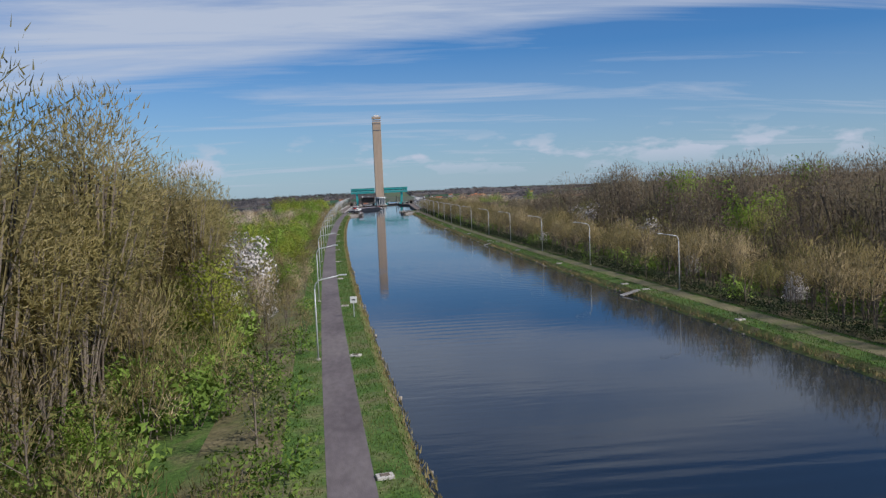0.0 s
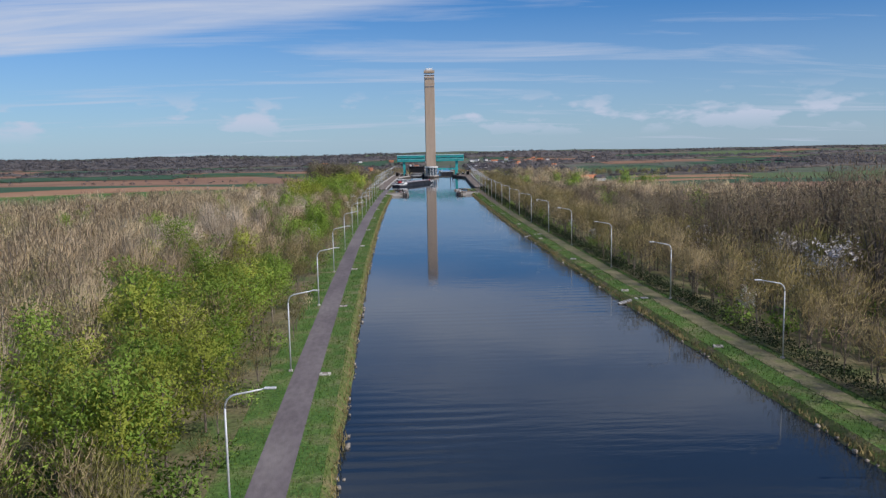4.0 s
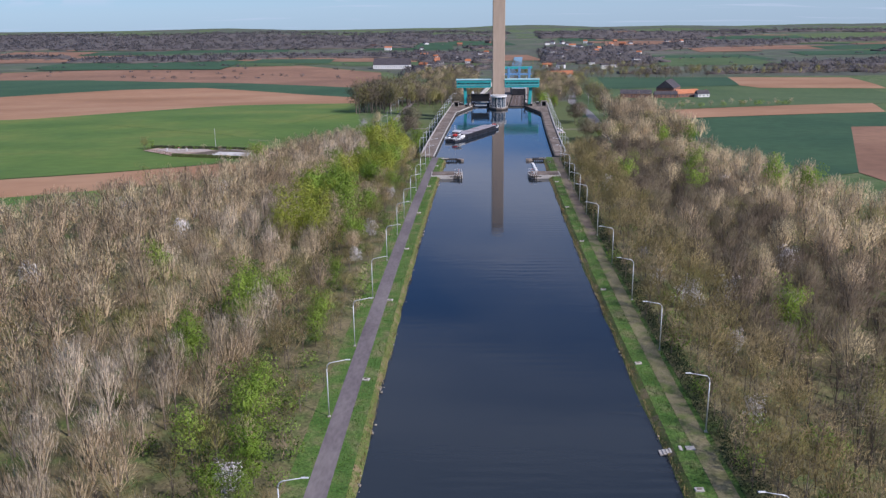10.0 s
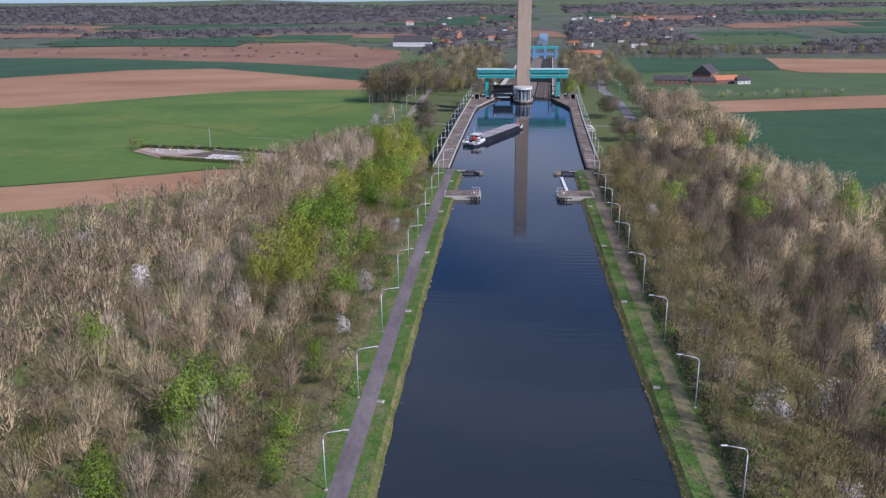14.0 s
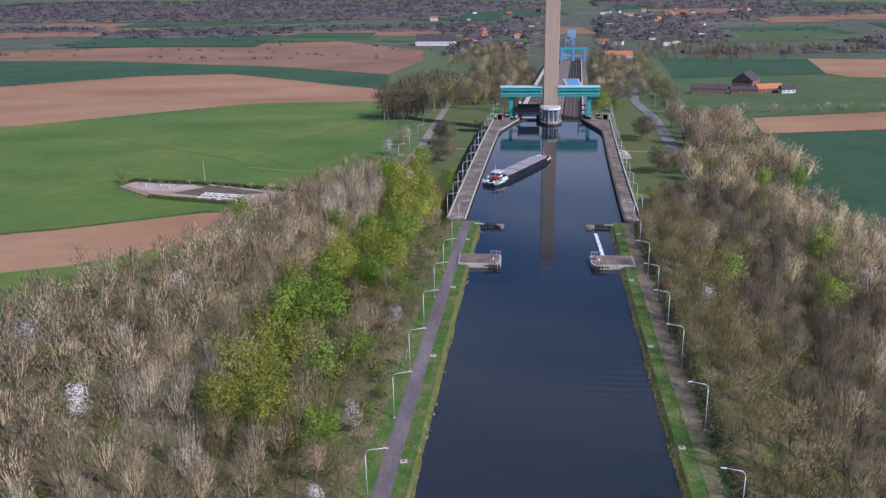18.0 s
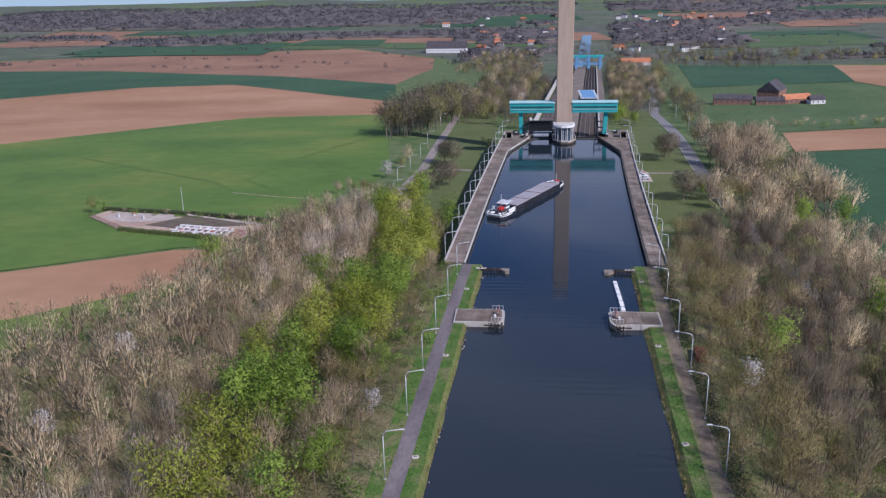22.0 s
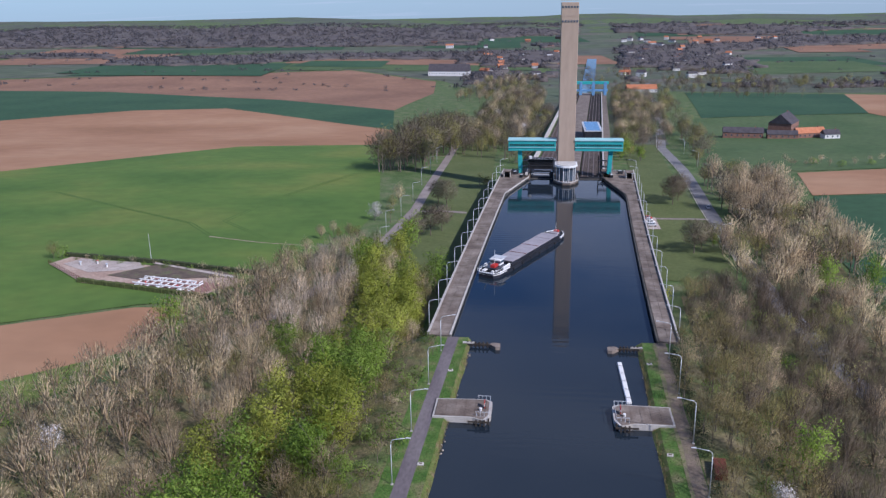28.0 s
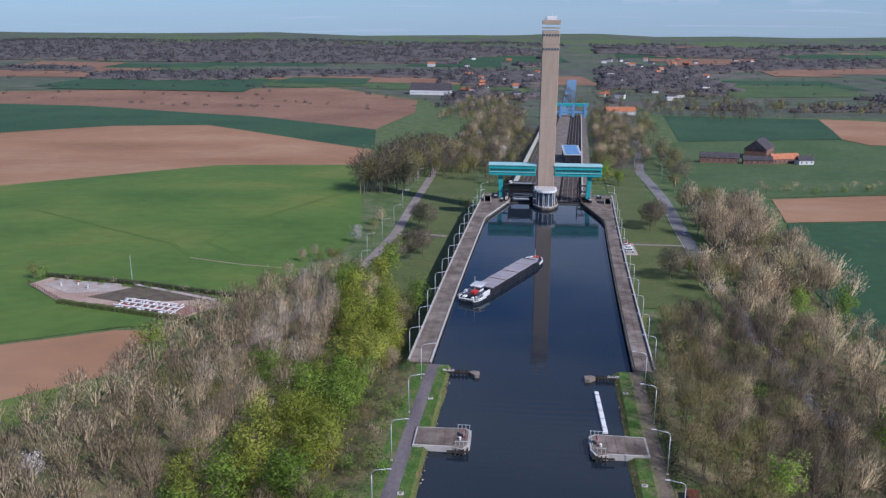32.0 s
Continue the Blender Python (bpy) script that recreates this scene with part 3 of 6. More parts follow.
surface("bank_right", lambda y: (23.0 + 0.5 * noise.noise((0, y * 0.13, 5)) + 0.6 * noise.noise((0, y * 0.04, 6))) * wd(y), lambda y: 24.6 * wd(y), arange(-440, AQ0, 3), (-0.15, 0.92), "bank", "brown-green sloping bank at the water's edge", 0.02, "bank")

# fields, woodland floor, roads, laid on the ground
drape("field_wheat", [(-900, 150), (-420, 170), (-186, 276), (-137, 304), (-117, 308), (-84, 372), (-80, 450), (-100, 560), (-113, 676), (-227, 660), (-300, 583), (-353, 534), (-900, 400)], "wheat", "young green wheat field")
drape("field_soil", [(-353, 534), (-300, 583), (-227, 660), (-113, 676), (-129, 775), (-342, 943), (-439, 924), (-551, 839), (-1100, 640), (-1100, 330), (-900, 400)], "soil", "bare brown ploughed field")
drape("field_wheat_dark", [(-1100, 640), (-551, 839), (-439, 924), (-342, 943), (-129, 775), (-153, 922), (-314, 1046), (-592, 1163), (-773, 1182), (-1200, 1080)], "wheat_dark", "dark green winter crop field")
drape("field_soil_far", [(-1200, 1080), (-773, 1182), (-592, 1163), (-314, 1046), (-153, 922), (-140, 1150), (-160, 1337), (-331, 1518), (-510, 1442), (-885, 1357), (-1300, 1300)], "soil_dark", "reddish brown ploughed field")
drape("field_soil_low", [(-420, 100), (-155, 228), (-116, 268), (-118, 303), (-137, 301), (-186, 273), (-420, 165)], "soil", "bare brown ploughed strip")
drape("field_wheat_low", [(-420, 20), (-150, 180), (-120, 243), (-116, 268), (-155, 228), (-420, 100)], "wheat", "green crop strip beside the wood")
drape("field_soil_right", [(140, 492), (300, 512), (330, 600), (150, 556)], "soil", "bare brown ploughed field")
drape("field_dark_right", [(112, 300), (150, 250), (172, 262), (240, 430), (420, 430), (420, 520), (300, 510), (140, 490), (118, 400)], "wheat_dark", "dark green winter crop field")
drape("field_soil_east", [(172, 262), (172, 100), (600, 60), (600, 430), (240, 430)], "soil_dark", "reddish brown ploughed field")
drape("field_dark_far", [(149, 866), (311, 900), (367, 1140), (180, 1160)], "wheat_dark", "dark green winter crop field")
drape("field_soil_edge", [(311, 900), (322, 860), (460, 850), (520, 1090), (367, 1140)], "soil", "bare brown ploughed field")
drape("field_meadow", [(104, 610), (152, 562), (400, 610), (440, 845), (320, 858), (311, 895), (149, 862), (108, 850)], "meadow", "green pasture round the farm")
drape("lawn_left", [(-70, 335), (-30, 330), (-26, 480), (-34, 700), (-58, 715), (-60, 450)], "lawn", "mown lawn beside the quay wall", category="lawn", cell=20)
drape("lawn_right", [(40, 345), (72, 345), (78, 440), (76, 520), (84, 690), (60, 690), (50, 480), (42, 470)], "lawn", "mown lawn beside the quay wall", category="lawn", cell=20)


def outer_edge(y, pts):
    for (a, va), (b, vb) in zip(pts, pts[1:]):
        if y <= b:
            return va + (vb - va) * (y - a) / (b - a)
    return 0


OUT_L = [(-500, 300), (-60, 270), (60, 220), (150, 165), (208, 142), (243, 122), (301, 116), (345, 98), (372, 78), (373, 0)]
OUT_R = [(-500, 300), (0, 250), (60, 190), (135, 146), (200, 128), (265, 116), (330, 104), (331, 0)]


def wood_floor(name, side, pts, y1):
    """Leaf litter between the verge and the wood's outer edge."""
    b = bmesh.new()
    rows = []
    for y in arange(-440, y1, 8):
        i, o = (31.5 if side > 0 else 33.8) * wd(y) if y < 262 else 42, outer_edge(y, pts) - 3
        rows.append([])
        for k in range(17):
            u = side * (i + (o - i) * (k / 16) ** 1.6)
            x = cx(y) + u
            rows[-1].append(b.verts.new((x, y, ground_height(x, y) + 0.13)))
    for r0, r1 in zip(rows, rows[1:]):
        for k in range(16):
            f = (r0[k], r0[k + 1], r1[k + 1], r1[k])
            b.faces.new(f if side > 0 else f[::-1])
    tagged(finish(name, b, "woodfloor"), "leaf litter and fresh undergrowth under trees", "woodland floor", kind="structure")


wood_floor("wood_floor_left", -1, OUT_L, 330)
wood_floor("wood_floor_right", 1, OUT_R, 328)
drape("roadside_floor", [(86, 335), (112, 335), (124, 520), (96, 520), (90, 440)], "woodfloor", "leaf litter under roadside trees", lift=0.2, category="woodland floor", cell=14)
drape("far_land", [(-3000, 1250), (-700, 1400), (-330, 1530), (-150, 1345), (-30, 1080), (-34, 760), (-100, 720), (-70, 690), (95, 690), (112, 900), (150, 1180), (420, 1160), (3000, 1000), (3300, 4800), (-3300, 4800)], "hazed_farland", "distant valley of woods, hedges and small fields", lift=0.18, category="land", cell=90)

rng = random.Random(4)


def ribbon(name, pts, width, mat, label, lift=0.35, category="road"):
    b = bmesh.new()
    fine = []
    for (x0, y0), (x1, y1) in zip(pts, pts[1:]):
        n = max(1, int(math.hypot(x1 - x0, y1 - y0) / 10))
        fine += [(x0 + (x1 - x0) * i / n, y0 + (y1 - y0) * i / n) for i in range(n)]
    fine.append(pts[-1])
    rows = []
    for i, p in enumerate(fine):
        a, c = Vector(fine[max(i - 2, 0)]), Vector(fine[min(i + 2, len(fine) - 1)])
        d = (c - a).normalized()
        n = Vector((-d.y, d.x)) * width / 2
        z = ground_height(*p) + lift
        rows.append((b.verts.new((p[0] + n.x, p[1] + n.y, z)), b.verts.new((p[0] - n.x, p[1] - n.y, z))))
    for r0, r1 in zip(rows, rows[1:]):
        f = b.faces.new((r0[1], r1[1], r1[0], r0[0]))
    bmesh.ops.recalc_face_normals(b, faces=b.faces)
    return tagged(finish(name, b, mat), label, category, kind="structure")


ribbon("road_left", [(-92, 280), (-74, 345), (-66, 400), (-62, 450), (-62, 580), (-64, 720), (-70, 800)], 5.0, "road_tan", "pale tan worn service road")
ribbon("road_branch", [(-62, 446), (-50, 449), (-36, 446)], 3.4, "road_tan", "pale tan worn side road")
ribbon("road_right", [(84, 250), (80, 330), (80, 400), (82, 470), (86, 560), (87, 670), (98, 760), (112, 880), (130, 1135), (150, 1300)], 6.2, "road", "grey asphalt road")
ribbon("road_edge_line", [(76.3, 330), (76.4, 400), (78.4, 470), (82.4, 560), (83.4, 670), (94.4, 760), (108.4, 880), (126.4, 1135)], 0.35, "concrete_pale", "pale kerb strip along the road", lift=0.42)
ribbon("path_right", [(40, 441), (58, 440), (78, 440)], 2.6, "road_tan", "pale path across the lawn")
drape("car_park", [(42, 420), (54, 420), (54, 442), (42, 442)], "gravel", "pale gravel car park", lift=0.4, category="car park", cell=20)

# ---------- aqueduct quays ----------
QL0, QL1, QR0, QR1 = -35.0, -28.6, 27.7, 33.6


def quay(name, inner, outer, far_inner, side):
    """A quay of the aqueduct: wall to the ground, paved deck of slabs, kerb and parapet."""
    q = empty(name)
    ys = arange(AQ0, 496, 13)
    b = bmesh.new()
    prev = None
    for y in ys:
        a = inner if y <= AQ1 else inner + (far_inner - inner) * min(1, (y - AQ1) / (HEAD - AQ1))
        zg = -12.0
        ring = [b.verts.new((cx(y) + u, y, z)) for u, z in ((a, zg), (a, 1.35), (outer, 1.35), (outer, zg))]
        if prev:
            for k in range(4):
                b.faces.new((prev[k], prev[(k + 1) % 4], ring[(k + 1) % 4], ring[k]))
        else:
            b.faces.new(ring)
        prev = ring
    b.faces.new(prev[::-1])
    bmesh.ops.recalc_face_normals(b, faces=b.faces)
    part("wall", b, "concrete_dark", q, "dark concrete wall")
    # kerb on the water side, pale on the left quay and dark on the right
    def edge(y):
        return inner if y <= AQ1 else inner + (far_inner - inner) * min(1, (y - AQ1) / (HEAD - AQ1))
    kb = bmesh.new()
    prev = None
    s = -1 if inner < 0 else 1
    for y in arange(AQ0, HEAD, 8):
        a = edge(y)
        ring = [kb.verts.new((cx(y) + a + s * u, y, z)) for u, z in ((-0.15, 1.0), (-0.15, 1.62), (0.3, 1.62), (0.3, 1.0))]
        if prev:
            for k in range(4):
                kb.faces.new((prev[k], prev[(k + 1) % 4], ring[(k + 1) % 4], ring[k]))
        prev = ring
    bmesh.ops.recalc_face_normals(kb, faces=kb.faces)
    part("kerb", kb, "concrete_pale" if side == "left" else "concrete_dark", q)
    # parapet on the outer side
    pb = bmesh.new()
    prev = None
    for y in arange(AQ0, 494, 8):
        ring = [pb.verts.new((cx(y) + outer + s * u, y, z)) for u, z in ((-0.35, 1.3), (-0.35, 2.15), (0.12, 2.15), (0.12, -1.2))]
        if prev:
            for k in range(4):
                pb.faces.new((prev[k], prev[(k + 1) % 4], ring[(k + 1) % 4], ring[k]))
        prev = ring
    bmesh.ops.recalc_face_normals(pb, faces=pb.faces)
    part("parapet", pb, "concrete_pale", q, "pale concrete parapet")
    # deck slabs
    n = 22
    for i in range(n):
        y0, y1 = AQ0 + (492 - AQ0) * i / n, AQ0 + (492 - AQ0) * (i + 1) / n - 0.25
        sb = bmesh.new()
        for k in range(2):
            f = [(y0, k), (y0, k + 1), (y1, k + 1), (y1, k)]
            vs = []
            for y, kk in f:
                a = edge(y) + s * 0.6
                o = outer - s * 0.4
                uu = a + (o - a) * kk / 2 - s * (0.08 if kk == 1 and k == 0 else 0)
                vs.append((cx(y) + uu, y))
            if s < 0:
                vs = vs[::-1]
            lo = [sb.verts.new((x, y, 1.3)) for x, y in vs]; hi = [sb.verts.new((x, y, 1.5)) for x, y in vs]
            sb.faces.new(hi)
            for m in range(4):
                sb.faces.new((lo[m], lo[(m + 1) % 4], hi[(m + 1) % 4], hi[m]))
        bmesh.ops.recalc_face_normals(sb, faces=sb.faces)
        part("deck_slab", sb, "concrete", q)
    tagged(q, f"weathered concrete quay wall of the canal aqueduct", "quay")
    return q


quay("quay", QL1, QL0, -20.0, "left")
quay("quay", QR0, QR1, 16.8, "right")


# ---------- lift head: chambers, gantry, tower, pavilion ----------
def head_sill():
    q = empty("head_wall")
    y = HEAD
    for a, c in ((-20.2, -8.2), (5.2, 17.2)):
        part("sill", box((c - a, 1.2, 4.4), (cx(y) + (a + c) / 2, y + 0.4, -4)), "concrete_dark", q)
    # side buttresses beside the chambers
    for a, c in ((-23.5, -20.2), (17.2, 20.5)):
        part("buttress", box((c - a, 22, 13.5), (cx(y + 10) + (a + c) / 2, y + 10, -12), 0.1), "concrete", q)
    return tagged(q, "dark concrete head wall of the boat lift", "wall")


head_sill()
TX, TY = cx(HEAD) - 1.5, 479.0


def tower():
    t = empty("tower", pose(TX + 0.2, TY + 9, 0))
    w, d, h = 8.6, 8.6, 101.5
    shaft = box((w, d, h - 6), (0, 0, -8), 0.25)
    part("shaft", shaft, "tower", t, "tan concrete tower shaft")
    for z in (h - 17.5, h - 10.6):
        for i in range(6):
            part("window", box((0.9, 0.25, 1.0), (-3.6 + i * 1.44, -w / 2 - 0.03, z - 6)), "glass", t)
    part("band", box((w + 0.25, d + 0.25, 0.5), (0, 0, h - 13.0)), "tower", t)
    part("band", box((w + 0.25, d + 0.25, 0.35), (0, 0, h - 20.5)), "tower", t)
    part("crown", box((w + 0.5, d + 0.5, 2.2), (0, 0, h - 12 + 0.6 + 0.4), 0.1), "tower", t)
    part("roof_rail", join(*[box((w, 0.12, 0.12), (0, s * 4.6, h - 8.2)) for s in (-1, 1)], *[box((0.12, d, 0.12), (s * 4.6, 0, h - 8.2)) for s in (-1, 1)], *[box((0.12, 0.12, 1.6), (x, s * 4.6, h - 9.6)) for x in (-4.6, -2.3, 0, 2.3, 4.6) for s in (-1, 1)]), "galv", t)
    for x, z in ((-3, 4.5), (0.2, 6.5), (3.2, 4.0), (1.8, 3.2)):
        part("antenna", tube([(x, 0, h - 9.6), (x, 0, h - 9.6 + z)], [0.18, 0.06], 6), "galv", t)
    part("machine_house", box((5, 5, 2.6), (0, 0, h - 9.6), 0.1), "white", t)
    return tagged(t, "tall square tan concrete tower with roof antennas", "tower")


tower()


def pavilion():
    p = empty("pavilion", pose(TX, TY - 7, 0) @ Matrix.Scale(0.88, 4))
    # pointed pier with a pale rim
    outline = [(-7, 14), (-7, -3), (-5, -8), (-2, -12), (2, -12), (5, -8), (7, -3), (7, 14)]
    part("pier", prism(outline, -4, 1.6), "concrete", p, "pointed concrete pier")
    rim = []
    for (x0, y0), (x1, y1) in zip(outline, outline[1:]):
        L = math.hypot(x1 - x0, y1 - y0)
        rim.append(box((L, 0.35, 0.5), ((x0 + x1) / 2, (y0 + y1) / 2, 1.6), 0.03, (0, 0, math.degrees(math.atan2(y1 - y0, x1 - x0)))))
    part("pier_edge", join(*rim), "concrete_pale", p, "pale rounded rim")
    part("fender", prism([(x * 1.04, y * 1.03 - 0.15) for x, y in outline[1:-1]], -1.2, 0.7), "timber", p, "dark rubbing timber")
    arc = [(-5.2, 5), (-5.2, -2.5), (-3.9, -6), (-1.6, -7.6), (1.6, -7.6), (3.9, -6), (5.2, -2.5), (5.2, 5)]
    part("glazing", prism([(x * 0.95, y * 0.95) for x, y in arc], 1.6, 9.6), "glass", p, "dark window glass")
    for x in (-0.7, 0.7):
        part("door_frame", box((0.16, 0.16, 7.8), (x, -7.5, 1.7), 0.02), "white", p)
    part("floor_band", prism([(x * 0.97, y * 0.97) for x, y in arc], 5.3, 5.5), "black", p)
    for x, y in arc:
        part("mullion", tube([(x, y, 1.6), (x, y, 9.75)], [0.2, 0.2], 8), "white", p, "white round column")
    part("roof", prism([(x * 1.22, y * 1.18) for x, y in arc], 9.9, 10.6), "white", p, "flat white roof slab")
    part("roof_top", prism([(x * 1.05, y * 1.04) for x, y in arc], 10.6, 10.9), "concrete_pale", p)
    part("eaves", prism([(x * 1.24, y * 1.2) for x, y in arc], 9.65, 9.95), "white", p)
    for x, y in ((-1.4, -9.6), (1.5, -9.4), (0, -10.6)):
        part("bollard", tube([(x, y, 1.6), (x, y, 2.4)], [0.25, 0.3], 8), "white", p)
    return tagged(p, "glazed white control pavilion on a pointed pier", "pavilion")


pavilion()


def gantry():
    g = empty("gantry", pose(TX - 0.3, TY + 8, 0))
    for s in (-1, 1):
        x0, x1 = (4.9, 29.4)
        c, L = s * (x0 + x1) / 2, x1 - x0
        b = box((L, 7.0, 5.2), (c, 0, 13.6), 0.08)
        beam = part("beam", b, "teal", g, "turquoise steel box beam")
        part("roof", box((L + 0.6, 8.0, 0.6), (c, 0, 18.8), 0.1), "teal_pale", beam, "pale turquoise roof")
        part("window_band", box((L - 1.2, 0.2, 1.0), (c, -3.52, 16.2)), "black", beam, "dark row of openings")
        n = 26
        for i in range(n):
            part("fin", box((0.22, 0.35, 1.1), (c - (L - 1.6) / 2 + (L - 1.6) * i / (n - 1), -3.66, 16.15)), "teal", beam)
        part("ledge", box((L, 0.5, 0.25), (c, -3.7, 15.3)), "teal_pale", beam)
        leg = box((2.2, 3.2, 13.4), (0, 0, 0), 0.08, taper=1.0)
        leg.transform(Matrix.Shear("XY", 4, (0.05 * s, 0)))
        leg.transform(pose(s * 22.8, 0, 0.4))
        part("leg", leg, "teal", g, "turquoise steel leg")
        for z in (1.4, 4.6, 7.8):
            part("platform", box((4.6, 3.2, 0.22), (s * 19.6, 1, z)), "black", g)
        part("stair", tube([(s * 17.5, -0.6, 1.4), (s * 21.3, -0.6, 8)], [0.16, 0.16], 4), "black", g)
        for y in (-0.5, 2.5):
            part("frame_post", box((0.3, 0.3, 10), (s * 17.6, y, 0.4)), "black", g)
    return tagged(g, "turquoise steel gantry bridge across the lift head", "gantry")


gantry()


def gates():
    # left chamber: black lattice gate raised over open water
    g = empty("lift_gate", pose(cx(HEAD) - 14.2, HEAD + 6, 0))
    for x in (-6.2, 6.2):
        part("guide_post", box((0.7, 0.9, 10.4), (x, 0, 0), 0.04), "black", g)
    for k in range(9):
        part("lattice_bar", box((0.26, 0.4, 4.6), (-5.2 + 1.3 * k, 0, 4.3)), "black", g)
    for z in (4.2, 5.7, 7.2, 8.7):
        part("girder", box((12.4, 0.6, 0.34), (0, 0, z)), "black", g)
    part("leaf", box((11.6, 0.2, 4.4), (0, 0.45, 4.4)), "concrete_dark", g, "dark steel skin plate")
    part("walkway", box((13.4, 1.7, 0.2), (0, -0.7, 9.3)), "black", g)
    for k in range(8):
        part("rail_post", box((0.08, 0.08, 1.1), (-6.3 + 1.8 * k, -1.5, 9.5)), "galv", g)
    part("rail", box((12.8, 0.08, 0.08), (0, -1.5, 10.55)), "galv", g)
    part("sheave", tube([(-5.4, -0.3, 10.3), (-5.4, 0.3, 10.3)], [0.9, 0.9], 12), "white", g, "pale cable wheel")
    part("sill_beam", box((12.4, 1.0, 0.8), (0, -1.6, -0.2), 0.05), "black", g)
    tagged(g, "raised black steel lattice gate of the boat lift", "gate")
    m = empty("winch", pose(cx(HEAD) - 8.7, HEAD + 3, 0.4))
    part("frame", box((1.8, 2.4, 2.2), (0, 0, 0), 0.1), "black", m)
    part("drum", tube([(-0.9, 0, 2.4), (0.9, 0, 2.4)], [0.7, 0.7], 10), "black", m)
    part("cover", box((1.0, 1.2, 0.7), (0.2, 0.4, 2.9), 0.1), "white", m, "white cover")
    tagged(m, "black gate winch with a white cover", "winch")
    r = empty("lift_gate", pose(cx(HEAD) + 11.2, HEAD + 3, 0))
    for x in (-6.2, 6.2):
        part("guide_post", box((0.6, 0.8, 3.6), (x, 0, 0), 0.04), "black", r)
    part("leaf", box((12.0, 0.5, 1.2), (0, 0, -0.3), 0.04), "black", r)
    tagged(r, "lowered black steel gate of the empty chamber", "gate")


gates()


def quay_hut(x, y, s):
    """A pale-framed stairway opening at the far end of a quay."""
    q = empty("stair_hut", pose(x, y, 1.45))
    part("side_wall", box((0.35, 5.0, 3.0), (-1.6, 0, 0), 0.03), "concrete_pale", q)
    part("side_wall", box((0.35, 5.0, 3.0), (1.6, 0, 0), 0.03), "concrete_pale", q)
    # Shade inside the opening is painted: dark back wall, near-black floor.
    part("back_wall", box((3.0, 0.3, 3.0), (0, 2.2, 0)), "concrete_dark", q)
    part("roof", box((3.9, 5.4, 0.35), (0, 0, 3.0), 0.05), "concrete", q)
    part("shade_floor", box((2.8, 4.6, 0.06), (0, 0, 0.02)), "track", q, "stair well floor, painted dark as shade")
    return tagged(q, "pale concrete stair housing with a dark opening", "stair housing", group="stair housings")


quay_hut(cx(478) + QL0 + 3.6, 476, -1)
quay_hut(cx(478) + QR1 - 3.2, 476, 1)


def guard_rail(points, label):
    q = empty("guard_rail", pose(points[0][0], points[0][1], 1.5))
    x0, y0 = points[0]
    for (xa, ya), (xb, yb) in zip(points, points[1:]):
        n = max(2, int(math.hypot(xb - xa, yb - ya) / 2))
        for k in range(n):
            x, y = xa + (xb - xa) * k / n - x0, ya + (yb - ya) * k / n - y0
            part("post", box((0.09, 0.09, 1.15), (x, y, 0)), "galv", q)
        for z in (0.55, 1.1):
            part("rail", tube([(xa - x0, ya - y0, z), (xb - x0, yb - y0, z)], [0.05, 0.05], 4), "galv", q)
    return tagged(q, label, "railing")


guard_rail([(cx(490) - 34, 488), (cx(490) - 24.5, 492), (cx(490) - 24.5, 478)], "galvanised railing at the end of the quay")
guard_rail([(cx(490) + 33, 488), (cx(490) + 22, 492), (cx(490) + 21, 478)], "galvanised railing at the end of the quay")


def equipment(x, y, rot):
    q = empty("mooring_gear", pose(x, y, 1.5, 0, 0, rot))
    part("housing", box((2.4, 1.4, 1.5), (0, 0, 0), 0.1), "black", q)
    part("arm", tube([(0.4, 0, 1.4), (1.8, 0.3, 2.6), (3.2, 0.3, 1.6)], [0.16, 0.14, 0.1], 6), "black", q)
    part("lid", box((1.6, 1.0, 0.3), (-0.3, 0, 1.5), 0.05), "galv", q)
    return tagged(q, "black mooring winch on the quay end", "winch", group="mooring winches")


for x, y, r in ((-27.5, 482, 20), (-23.8, 474, 70), (-30.5, 485, 0), (21.6, 476, 100), (26.5, 486, 10)):
    equipment(cx(y) + x, y, r)


# ---------- inclined plane ----------
def slope_z(y):
    return 0.6 - 0.043 * (y - HEAD)


